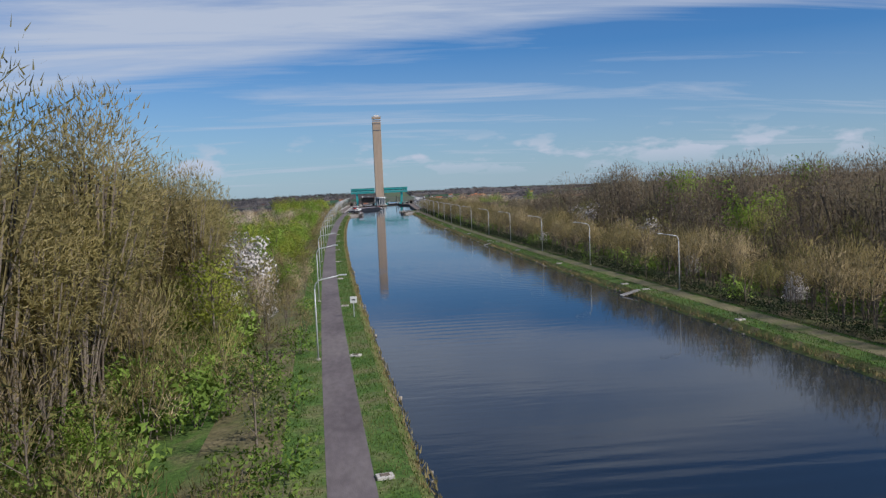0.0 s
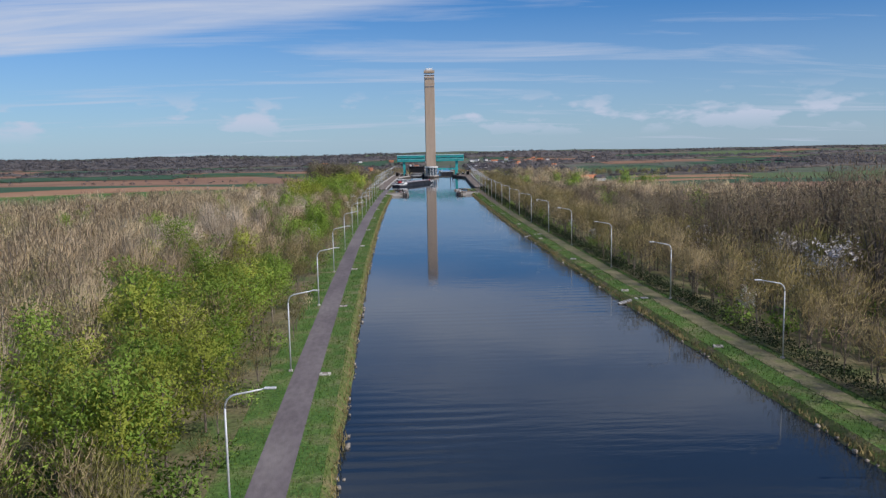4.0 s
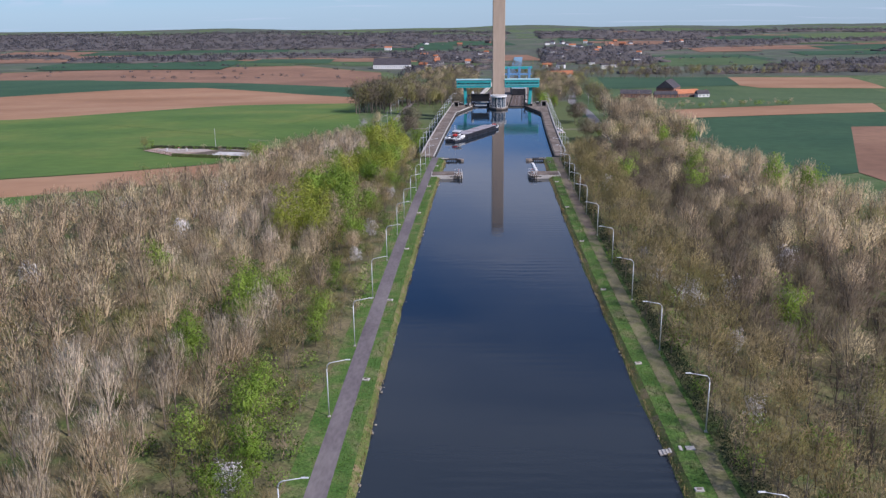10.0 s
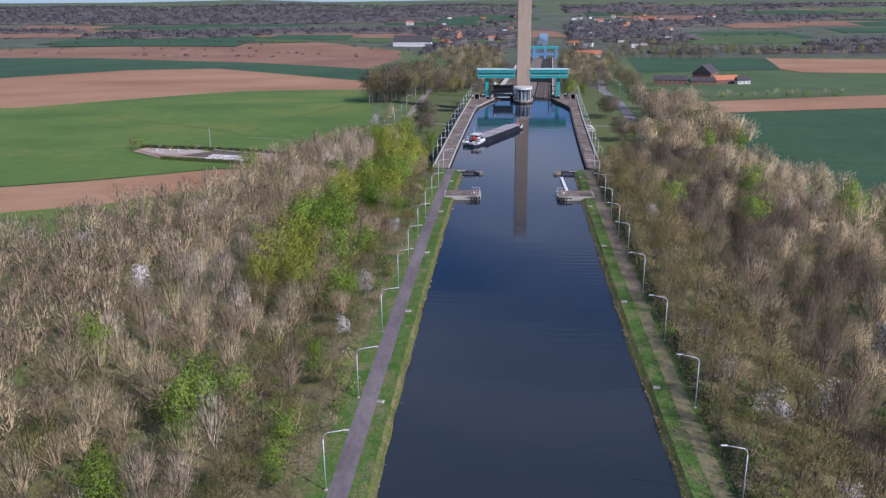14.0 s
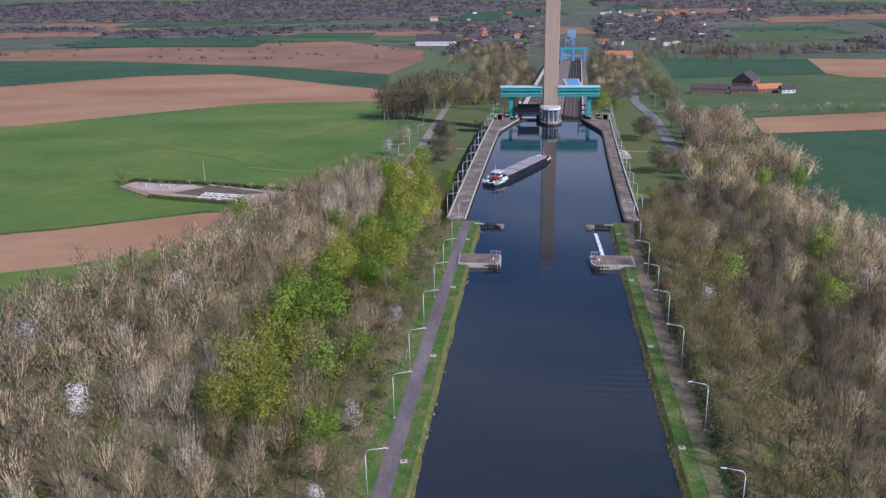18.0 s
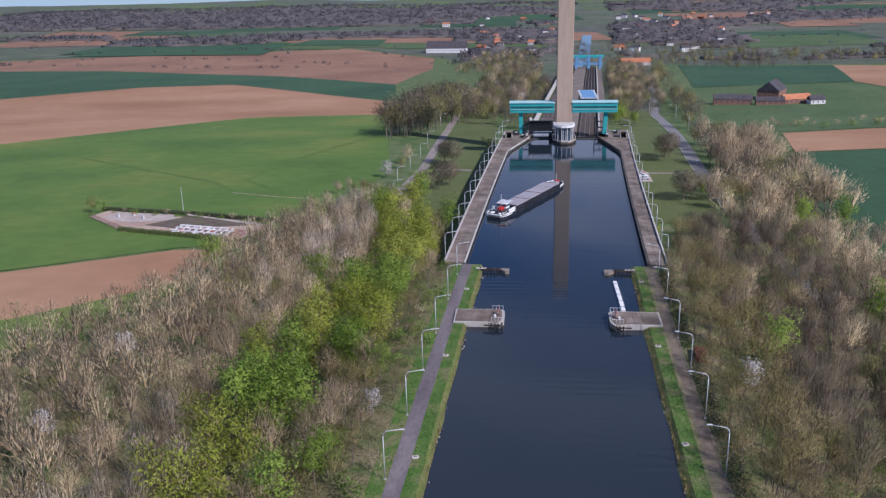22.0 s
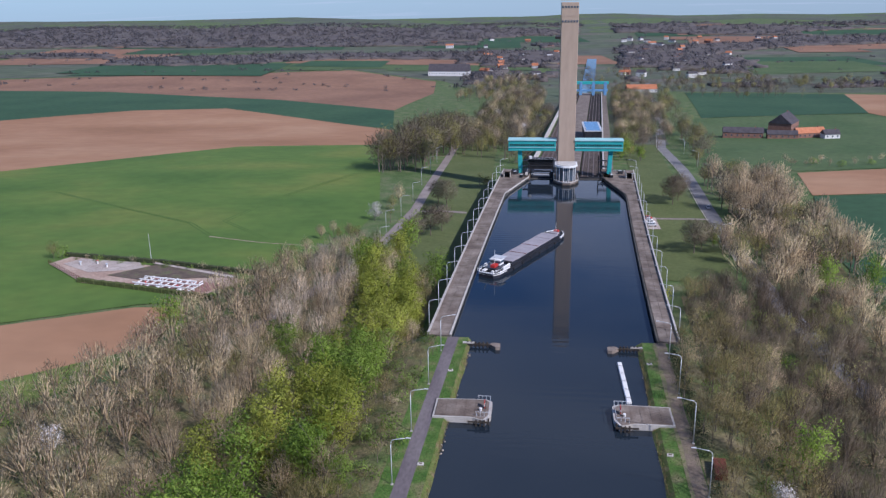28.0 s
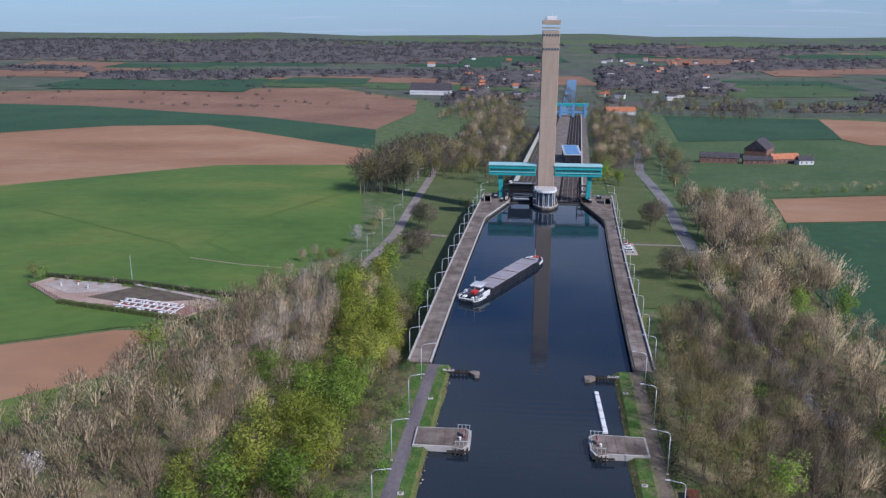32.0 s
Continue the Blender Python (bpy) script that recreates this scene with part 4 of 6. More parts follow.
def incline():
    g = empty("inclined_plane")
    ys = arange(HEAD + 2, 1120, 25)

    def strip(name, u0, u1, dz0, dz1, mat, label=""):
        b = bmesh.new()
        prev = None
        for y in ys:
            ring = [b.verts.new((cx(y) + u, y, slope_z(y) + z)) for u, z in ((u0, dz0), (u0, dz1), (u1, dz1), (u1, dz0))]
            if prev:
                for k in range(4):
                    b.faces.new((prev[k], prev[(k + 1) % 4], ring[(k + 1) % 4], ring[k]))
            else:
                b.faces.new(ring)
            prev = ring
        b.faces.new(prev[::-1])
        bmesh.ops.recalc_face_normals(b, faces=b.faces)
        return part(name, b, mat, g, label)

    strip("bank", -26, 24, -14, -1.6, "grass", "grassed embankment")
    for a in (-19.6, 5.6):
        strip("track_bed", a, a + 11, -2, -1.0, "track", "dark track bed")
        for k in (1.2, 4.1, 6.9, 9.8):
            strip("rail", a + k - 0.22, a + k + 0.22, -1.2, -0.72, "rail", "rusty steel rail")
        for i in range(60):
            y = HEAD + 5 + i * 4.5
            part("sleeper", box((10.2, 0.7, 0.25), (cx(y) + a + 5.5, y, slope_z(y) - 1.03)), "rail", g)
    strip("side_wall", -22.4, -21.2, -3, 2.2, "concrete_pale", "pale concrete side wall")
    strip("side_wall", 17.6, 18.6, -3, 0.4, "concrete_pale", "pale concrete side wall")
    strip("walkway", -8, 5, -2.5, -0.6, "concrete", "concrete walkway")
    strip("walkway", 19, 23.5, -2.5, -0.9, "concrete", "concrete walkway")
    return tagged(g, "inclined plane with dark track beds and rails", "boat lift")


incline()


def tank(y, u, label):
    """A water-filled lift tank standing level on its track."""
    t = empty("lift_tank", pose(cx(y) + u, y, slope_z(y) - 0.9))
    part("hull", box((11.5, 44, 7), (0, 0, 0), 0.1), "black", t, "dark steel tank side")
    part("rim", box((12.6, 45, 0.6), (0, 0, 7)), "galv", t)
    # Flat blue paint stands for the sky mirrored in the tank.
    part("water", box((10.0, 42, 0.2), (0, 0, 7.5)), "blue", t, "tank water in flat blue, sky reflection painted")
    for s in (-1, 1):
        part("gate_post", box((0.8, 0.8, 2.6), (s * 5.6, -22, 7.4)), "galv", t)
    return tagged(t, label, "lift tank")


tank(668, 10, "steel lift tank full of water on its track")


def docked_tank():
    """The second tank stands level with the canal behind its gate."""
    t = empty("lift_tank", pose(cx(505) - 14.3, HEAD + 28, -6))
    part("water", box((10.6, 50, 0.3), (0, 0, 5.7)), "water", t, "calm water in the tank")
    for x in (-5.8, 5.8):
        part("side", box((0.9, 52, 7.4), (x, 0, 0), 0.08), "black", t, "dark steel tank side")
    part("floor", box((10.6, 51, 0.6), (0, 0, 0)), "black", t)
    part("end_wall", box((12.4, 0.8, 7.4), (0, 25.6, 0), 0.05), "black", t)
    for k in range(7):
        part("rib", box((12.9, 0.4, 0.5), (0, -21 + 7 * k, 7.0)), "galv" if k % 3 == 0 else "black", t)
    return tagged(t, "dark steel lift tank docked at the head", "lift tank")


docked_tank()


def lower_head():
    t = empty("lower_head", pose(cx(1090), 1090, -31))
    for u in (-22, -7, 8, 22):
        part("pylon", box((3.2, 6, 20), (u, 0, 0), 0.1), "blue", t, "blue painted pylon")
    part("beam", box((52, 5, 3.2), (0, 0, 17.5), 0.1), "teal", t, "turquoise cross beam")
    part("beam", box((50, 5, 2.2), (0, 0, 9), 0.1), "blue", t)
    return tagged(t, "blue steel gate structure at the foot of the incline", "lift gate")


lower_head()
surface("lower_canal", -9, 9, arange(1092, 1750, 60), lambda y: base_height(y) + 1.2, "water", "distant lower canal reach", category="water")


# ---------- things on the water ----------
def guide_pier(side):
    s = side
    y0, y1 = 214.8, 223.6
    q = empty("guide_pier", pose(0, 0, 0))
    a, c = (-26.5, -13.4) if s < 0 else (13.9, 27.0)
    x0, x1 = cx(219) + a, cx(219) + c
    tip, root = (x1, x0) if s < 0 else (x0, x1)
    d = 1 if s < 0 else -1
    outline = [(root, y0), (tip - d * 4, y0), (tip - d * 1.2, y0 - 1.2), (tip, y0 + 1.5), (tip, y1 - 0.8), (tip - d * 1.5, y1 + 0.4), (root, y1)]
    if s > 0:
        outline = outline[::-1]
    part("pier", prism(outline, -3, 1.4), "concrete_pale", q, "pale concrete pier wall")
    ins = [(x + (0.45 if x < (x0 + x1) / 2 else -0.45), y + (0.45 if y < 219 else -0.45)) for x, y in outline]
    part("deck", prism(ins, 1.3, 1.5), "concrete", q, "worn brown concrete deck")
    for k in range(4):
        part("fender", box((0.35, 0.35, 3.2), (tip - d * (0.4 + 0.9 * k), y0 - 1.35 + (0.0 if k > 0 else 0.9), -1.6)), "timber", q)
    part("fender_beam", box((5.0, 0.3, 0.35), (tip - d * 2.6, y0 - 1.4, 0.9)), "timber", q)
    for yy in (y0 + 0.5, y1 - 0.3):
        for k in range(4):
            part("rail_post", tube([(tip - d * (0.5 + 0.9 * k), yy, 1.5), (tip - d * (0.5 + 0.9 * k), yy, 2.6)], [0.06, 0.06], 5), "galv", q)
        part("rail", tube([(tip - d * 0.4, yy, 2.6), (tip - d * 3.4, yy, 2.6)], [0.06, 0.06], 5), "galv", q)
    part("rail", tube([(tip - d * 0.4, y0 + 0.5, 2.6), (tip - d * 0.4, y1 - 0.3, 2.6)], [0.06, 0.06], 5), "galv", q)
    part("sign_board", box((0.15, 1.6, 1.6), (tip - d * 1.6, 219.5, 1.7), 0.03), "red", q, "red and white board")
    part("sign_stripe", box((0.18, 1.6, 0.5), (tip - d * 1.6, 219.5, 2.2)), "white", q)
    part("bollard", tube([(tip - d * 2.4, 218, 1.5), (tip - d * 2.4, 218, 2.2)], [0.28, 0.34], 8), "white", q)
    for k in range(5):
        part("deck_slab", box((2.1, 7.2, 0.06), (root + d * (1.6 + 2.2 * k), 219.2, 1.5)), "concrete", q)
    return tagged(q, "concrete guide pier with timber fenders and red board", "pier", group="guide piers")


guide_pier(-1)
guide_pier(1)


def dolphin(s):
    q = empty("mooring_dolphin")
    y = 257.4
    a, c = (-23.8, -14.4) if s < 0 else (22.6, 14.2)
    x0, x1 = cx(y) + a, cx(y) + c
    d = 1 if x1 > x0 else -1
    part("head", prism([(x1, y + 1.0), (x1 - 2.0 * d, y + 1.4), (x1 - 3.2 * d, y + 0.4), (x1 - 1.2 * d, y - 1.6), (x1, y - 1.4)][:: d], -2, 0.95), "concrete", q, "pointed concrete head")
    part("boom", box((abs(x1 - x0) - 3, 0.7, 0.5), ((x0 + x1 - 3 * d) / 2, y + 0.3, 0.5), 0.05), "timber", q, "dark timber boom")
    for k in range(6):
        part("pile", tube([(x0 + (x1 - x0 - 3 * d) * (k + 0.5) / 6, y + 0.3, -2), (x0 + (x1 - x0 - 3 * d) * (k + 0.5) / 6, y + 0.3, 1.5)], [0.28, 0.25], 7), "timber", q)
    part("walk", box((3.2, 0.9, 0.25), (x0 + 0.8 * d, y + 0.3, 1.1)), "concrete_pale", q)
    return tagged(q, "small mooring dolphin with a dark timber boom", "dolphin", group="mooring dolphins")


dolphin(-1)
dolphin(1)


def pontoon():
    q = empty("pontoon", pose(21.0, 238.4, 0, 0, 0, 1))
    part("float", box((1.2, 22.5, 0.9), (0, 0, -0.3), 0.12), "white", q, "white floating beam")
    for k in range(5):
        part("float_joint", box((1.26, 0.12, 0.2), (0, -9 + 4.5 * k, 0.45)), "concrete_dark", q)
    return tagged(q, "long white floating pontoon on the water", "pontoon")


pontoon()


def barge():
    L, W = 60.5, 8.6
    q = empty("barge", look((0, 0, 0), (0, 0, -1)) @ pose(0, 0, 0))
    stern, bow = Vector((-18.0, 316.5)), Vector((7.2, 371.5))
    ang = math.degrees(math.atan2(bow.y - stern.y, bow.x - stern.x))
    mid = (stern + bow) / 2
    q.matrix_world = pose(mid.x, mid.y, 0, 0, 0, ang)
    h = L / 2

    def hull_outline(k=1.0):
        return [(-h, -W * 0.32 * k), (-h + 2.5, -W * 0.47 * k), (-h + 7, -W / 2 * k), (h - 8, -W / 2 * k), (h - 3, -W * 0.42 * k), (h, -W * 0.2 * k), (h, W * 0.2 * k), (h - 3, W * 0.42 * k), (h - 8, W / 2 * k), (-h + 7, W / 2 * k), (-h + 2.5, W * 0.47 * k), (-h, W * 0.32 * k)]
    part("hull", prism(hull_outline(), -0.8, 1.25), "hull", q, "black steel hull")
    part("strake", prism([p for p in hull_outline(1.015) if p[0] < -h + 8], 1.05, 1.3), "white", q, "white stern strake")
    part("strake", prism([p for p in hull_outline(1.015) if p[0] > h - 9], 1.05, 1.3), "white", q, "white bow strake")
    part("deck", prism(hull_outline(0.97), 1.2, 1.45), "black", q, "dark side decks")
    part("coaming", box((L - 20, W * 0.80, 1.0), (2.5, 0, 1.4), 0.05), "hull", q, "black hatch coaming")
    n = 11
    for i in range(n):
        w = (L - 21) / n
        part("hatch_cover", box((w - 0.14, W * 0.80, 0.3), (2.5 - (L - 21) / 2 + w * (i + 0.5), 0, 2.35 + (0.12 if i % 3 == 0 else 0)), 0.06), "hatch", q, "grey hatch cover")
    for k in (3, 6):
        part("hatch_seam", box((0.34, W * 0.805, 0.3), (2.5 - (L - 21) / 2 + (L - 21) / n * k, 0, 2.45), 0.04), "rust", q, "dark red seam between hatches")
    for s in (-1, 1):
        part("gangway_line", box((L - 22, 0.12, 0.18), (2.5, s * W * 0.492, 1.4)), "black", q)
        for k in range(6):
            part("tyre_fender", tube([(-h + 12 + 7 * k, s * W * 0.505, 0.75), (-h + 12 + 7 * k, s * W * 0.545, 0.75)], [0.38, 0.38], 10), "tyre", q)
        part("bulwark", tube([(-h + 0.1, 0, 1.75), (-h + 0.15, s * W * 0.31, 1.75), (-h + 2.6, s * W * 0.46, 1.72), (-h + 9.5, s * W * 0.49, 1.7)], [0.24, 0.26, 0.26, 0.2], 8), "white", q, "white stern bulwark")
        part("cabin_wing", box((5.0, 0.5, 1.3), (-h + 8.6, s * 3.3, 1.4), 0.15), "white", q, "white side deckhouse")
        part("bow_bulwark", tube([(h - 8, s * W * 0.48, 1.6), (h - 3, s * W * 0.41, 1.7), (h - 0.1, s * W * 0.18, 1.8)], [0.16, 0.2, 0.22], 6), "white", q, "white bow bulwark")
    part("deck_crane", tube([(-h + 4.6, 2.4, 1.5), (-h + 4.8, 2.3, 3.6), (-h + 1.0, 1.2, 4.6)], [0.2, 0.16, 0.09], 7), "white", q, "white deck crane")
    part("awning_roof", box((3.4, 4.4, 0.14), (-h + 9.6, 0, 4.75), 0.05), "galv", q, "pale roof over the wheelhouse")
    for x, yy in ((-h + 2.0, -1.5), (-h + 2.6, 0.2), (-h + 6.6, -2.0), (-h + 5.4, 1.0), (-h + 3.4, -2.2)):
        part("deck_box", box((0.9, 0.8, 0.7), (x, yy, 1.45), 0.08), "white" if yy < 0 else "black", q)
    # wheelhouse and cabin at the stern
    part("cabin", box((6.6, 5.4, 1.1), (-h + 6.6, 0, 1.4), 0.15), "car_dark", q, "dark crew cabin")
    for yy in (-2.93, 2.93):
        for k in range(4):
            part("cabin_window", box((0.9, 0.06, 0.5), (-h + 4.0 + 1.5 * k, yy, 1.8)), "glass", q)
    house_ = part("wheelhouse", box((3.0, 3.8, 1.9), (-h + 8.0, 0, 2.6), 0.12), "white", q, "white wheelhouse")
    part("wheelhouse_window", box((3.08, 3.88, 0.8), (-h + 8.0, 0, 3.4), 0.04), "glass", house_, "dark wheelhouse windows")
    part("wheelhouse_roof", box((3.5, 4.3, 0.2), (-h + 8.0, 0, 4.5), 0.06), "white", house_)
    part("awning", box((2.8, 1.7, 1.0), (-h + 5.0, -0.5, 2.5), 0.12), "red", q, "red deck cover")
    part("dinghy", box((3.0, 1.2, 0.6), (-h + 3.0, 1.8, 1.5), 0.2, taper=1.2), "white", q)
    part("mast", tube([(-h + 6.2, 0, 3.6), (-h + 6.2, 0, 8.4)], [0.1, 0.05], 6), "white", q)
    part("bow_locker", box((2.4, 3.4, 0.8), (h - 4.2, 0, 1.4), 0.15), "hatch", q)
    part("anchor_winch", box((1.4, 2.0, 0.9), (h - 1.9, 0, 1.7), 0.2), "red", q)
    part("bow_mast", tube([(h - 2.6, 0, 1.7), (h - 2.6, 0, 5.6)], [0.09, 0.05], 6), "white", q)
    for s in (-1, 1):
        for i in range(9):
            x = -h + 0.8 + i * 1.3
            part("rail_post", tube([(x, s * W * 0.42, 1.6), (x, s * W * 0.42, 2.6)], [0.05, 0.05], 4), "white", q)
        part("rail", tube([(-h + 0.8, s * W * 0.42, 2.6), (-h + 11.2, s * W * 0.42, 2.6)], [0.06, 0.06], 4), "white", q)
    for x in (-h + 4, h - 5):
        for s in (-1, 1):
            part("bollard", tube([(x, s * 3.4, 1.7), (x, s * 3.4, 2.3)], [0.2, 0.24], 7), "black", q)
    return tagged(q, "cargo barge with grey hatch covers and white wheelhouse", "barge")


barge()


# ---------- lamps ----------
def lamp(h=10.4, reach=3.2):
    q = empty("street_lamp")
    part("base", box((0.5, 0.5, 0.25), (0, 0, 0), 0.05), "concrete_pale", q)
    pole = part("pole", tube([(0, 0, 0.1), (0, 0, h * 0.5), (0, 0, h - 1.5)], [0.11, 0.095, 0.08], 8), "galv", q, smooth=True)
    arc = [(0, 0, h - 1.5)] + [(0.9 - 0.9 * math.cos(a), 0, h - 1.5 + 1.05 * math.sin(a)) for a in (0.35, 0.7, 1.05, 1.4)] + [(reach, 0, h)]
    arm = part("arm", tube(arc, [0.08] * 5 + [0.06], 8), "galv", q, smooth=True)
    part("lamp_head", box((0.95, 0.32, 0.16), (reach + 0.3, 0, h - 0.06), 0.05), "galv", arm)
    return tagged(q, "tall galvanised street lamp with curved arm", "street lamp", group="street lamps along the canal")


LEFT_Y = [-301, -247, -206, -162.8, -118.3, -78.2, -36.8, 0, 31.4, 61.5, 92.7, 120.8, 142.3, 165.9, 187.1, 208.2, 231.7, 252]
RIGHT_Y = [-259, -208.5, -164, -121.1, -81, -39.1, -4.6, 29.8, 60.4, 90.3, 119.8, 147.4, 168.4, 188.2, 208.4, 231.7, 252]
first = lamp()
first.matrix_world = pose(cx(LEFT_Y[0]) - 31 * wd(LEFT_Y[0]), LEFT_Y[0], 0.9)
for y in LEFT_Y[1:]:
    copy_thing(first, pose(cx(y) - 31 * wd(y), y, 0.9, 0, 0, rng.uniform(-3, 3)))
for y in RIGHT_Y:
    copy_thing(first, pose(cx(y) + 31 * wd(y), y, 0.9, 0, 0, 180 + rng.uniform(-3, 3)))
for i in range(13):
    y = 268 + 17.8 * i
    copy_thing(first, pose(cx(y) + QL0 - 0.5, y, -0.6))
    copy_thing(first, pose(cx(y) + QR1 + 0.5, y, -0.6, 0, 0, 180))
for x, y, r in ((-70, 350, 0), (-66, 378, 0), (-69, 408, 0), (-67, 438, 0), (-66, 470, 0), (-67, 510, 0), (-67, 550, 0), (-68, 590, 0), (-69, 640, 0), (92, 420, 180), (92, 455, 180), (93, 490, 180), (74, 392, 0), (95, 530, 180), (97, 580, 180), (98, 640, 180)):
    copy_thing(first, pose(x, y, ground_height(x, y), 0, 0, r) @ Matrix.Scale(1.0, 4))

# ---------- trees ----------
nrng = np.random.RandomState(11)


def cone_arrays(p0, p1, r0, r1, sides):
    p0, p1 = np.array(p0, float), np.array(p1, float)
    d = p1 - p0
    d /= np.linalg.norm(d)
    a = np.cross(d, [0.3, 0.8, 0.1]); a /= np.linalg.norm(a)
    c = np.cross(d, a)
    th = np.arange(sides) * 2 * np.pi / sides
    ring = np.cos(th)[:, None] * a + np.sin(th)[:, None] * c
    v = np.vstack([p0 + ring * r0, p1 + ring * r1])
    f = []
    for k in range(sides):
        j = (k + 1) % sides
        f += [(k, j, sides + j), (k, sides + j, sides + k)]
    return v, np.array(f)


def merge(parts_):
    vs, fs, o = [], [], 0
    for v, f in parts_:
        vs.append(v); fs.append(f + o); o += len(v)
    return np.vstack(vs), np.vstack(fs)


def slivers(origin, direction, length, width):
    """Thin tapering twigs, one triangle each."""
    n = len(origin)
    side = np.cross(direction, nrng.normal(size=(n, 3)))
    side /= np.linalg.norm(side, axis=1)[:, None] + 1e-9
    v = np.stack([origin - side * width[:, None] / 2, origin + side * width[:, None] / 2, origin + direction * length[:, None]], 1).reshape(-1, 3)
    return v, np.arange(n * 3).reshape(-1, 3)


def leaves(centre, size):
    n = len(centre)
    a = nrng.normal(size=(n, 3)); a /= np.linalg.norm(a, axis=1)[:, None]
    b = np.cross(a, nrng.normal(size=(n, 3))); b /= np.linalg.norm(b, axis=1)[:, None]
    s = size[:, None]
    v = np.stack([centre - a * s * 0.6, centre + b * s * 0.55, centre + a * s * 0.6], 1).reshape(-1, 3)
    return v, np.arange(n * 3).reshape(-1, 3)


def wood_skeleton(h, r, limbs, lean=0.0, low=0.25):
    parts_ = [cone_arrays((0, 0, -0.5), (lean, 0, h * 0.8), 0.016 * h, 0.004 * h, 5)]
    tips = []
    for i in range(limbs):
        t = low + (0.75 - low) * i / max(1, limbs - 1)
        ang = i * 2.4 + nrng.uniform(-0.4, 0.4)
        rr = r * nrng.uniform(0.5, 0.85) * (1.1 - 0.5 * t)
        p0 = np.array((lean * t, 0, h * t)); p1 = p0 + np.array((math.cos(ang) * rr, math.sin(ang) * rr, h * nrng.uniform(0.16, 0.30)))
        parts_.append(cone_arrays(p0, p1, 0.006 * h, 0.002 * h, 3))
        tips.append((p0, p1))
    return merge(parts_), tips


def unit(v):
    return v / (np.linalg.norm(v, axis=-1, keepdims=True) + 1e-9)


def rounded(v, f, centre, half, rough=0.09):
    """Twigs or leaves shaded as the rounded mass that they form: one outward normal for each, faces wound to suit."""
    o = v.reshape(-1, 3, 3).mean(1)
    g = (o - centre) / half
    g = unit(g + nrng.normal(size=g.shape) * rough + np.array((0, 0, 0.15)))
    t = v[f]
    back = (np.cross(t[:, 1] - t[:, 0], t[:, 2] - t[:, 0]) * g).sum(1) < 0
    f = np.where(back[:, None], f[:, ::-1], f)
    return v, f, np.repeat(g, 3, 0)


def merge_crown(parts_):
    vs, fs, ns, o = [], [], [], 0
    for v, f, g in parts_:
        vs.append(v); fs.append(f + o); ns.append(g); o += len(v)
    return np.vstack(vs), np.vstack(fs), np.vstack(ns)


def bare_tree(h, r, n, width=0.12, upright=0.6, low=0.5, lobes=5, fan=0.55, reach=0.6):
    """A trunk that forks into stems; each carries a rounded head of fine rising twigs."""
    wood = [cone_arrays((0, 0, -0.5), (0, 0, h * 0.6), 0.013 * h, 0.006 * h, 5)]
    tri = []
    per = n // lobes
    for i in range(lobes):
        ang = i * 2.4 + nrng.uniform(-0.5, 0.5)
        out = (i / lobes) ** 0.6 * 0.62 * r
        t = nrng.uniform(0.0, 1.0)
        c = np.array((math.cos(ang) * out, math.sin(ang) * out, h * (low + (0.80 - low) * (1.0 - 0.55 * t * i / lobes))))
        base = np.array((0, 0, h * nrng.uniform(0.08, 0.35)))
        wood.append(cone_arrays(base, c + np.array((0, 0, h * 0.08)), 0.006 * h, 0.0025 * h, 3))
        g = unit(nrng.normal(size=(per, 3)) * np.array((1, 1, 0.9)) + np.array((0, 0, 0.35)))
        q = nrng.uniform(0.02, 1.0, per) ** 0.45
        size = np.array((r * 0.52, r * 0.52, h * (0.98 - low) * 0.42)) * nrng.uniform(0.8, 1.15)
        o = c + g * q[:, None] * size
        d = unit(g * fan + nrng.normal(size=(per, 3)) * 0.3 + np.array((0, 0, upright)))
        tri.append(rounded(*slivers(o, d, nrng.uniform(0.5, 1.1, per) * (reach + 0.035 * h), width * nrng.uniform(0.7, 1.2, per)), c * (0.75, 0.75, 0.9), size))
        # bare limbs inside the head
        m = max(3, per // 12)
        d2 = unit(nrng.normal(size=(m, 3)) * 0.5 + np.array((0, 0, 0.8)))
        tri.append(rounded(*slivers(np.repeat(base[None] * 0.3 + c[None] * 0.7, m, 0), d2, np.full(m, min(3.0, h * 0.28)), np.full(m, width * 1.3)), c * (0.75, 0.75, 0.9), size))
    return merge(wood), merge_crown(tri)


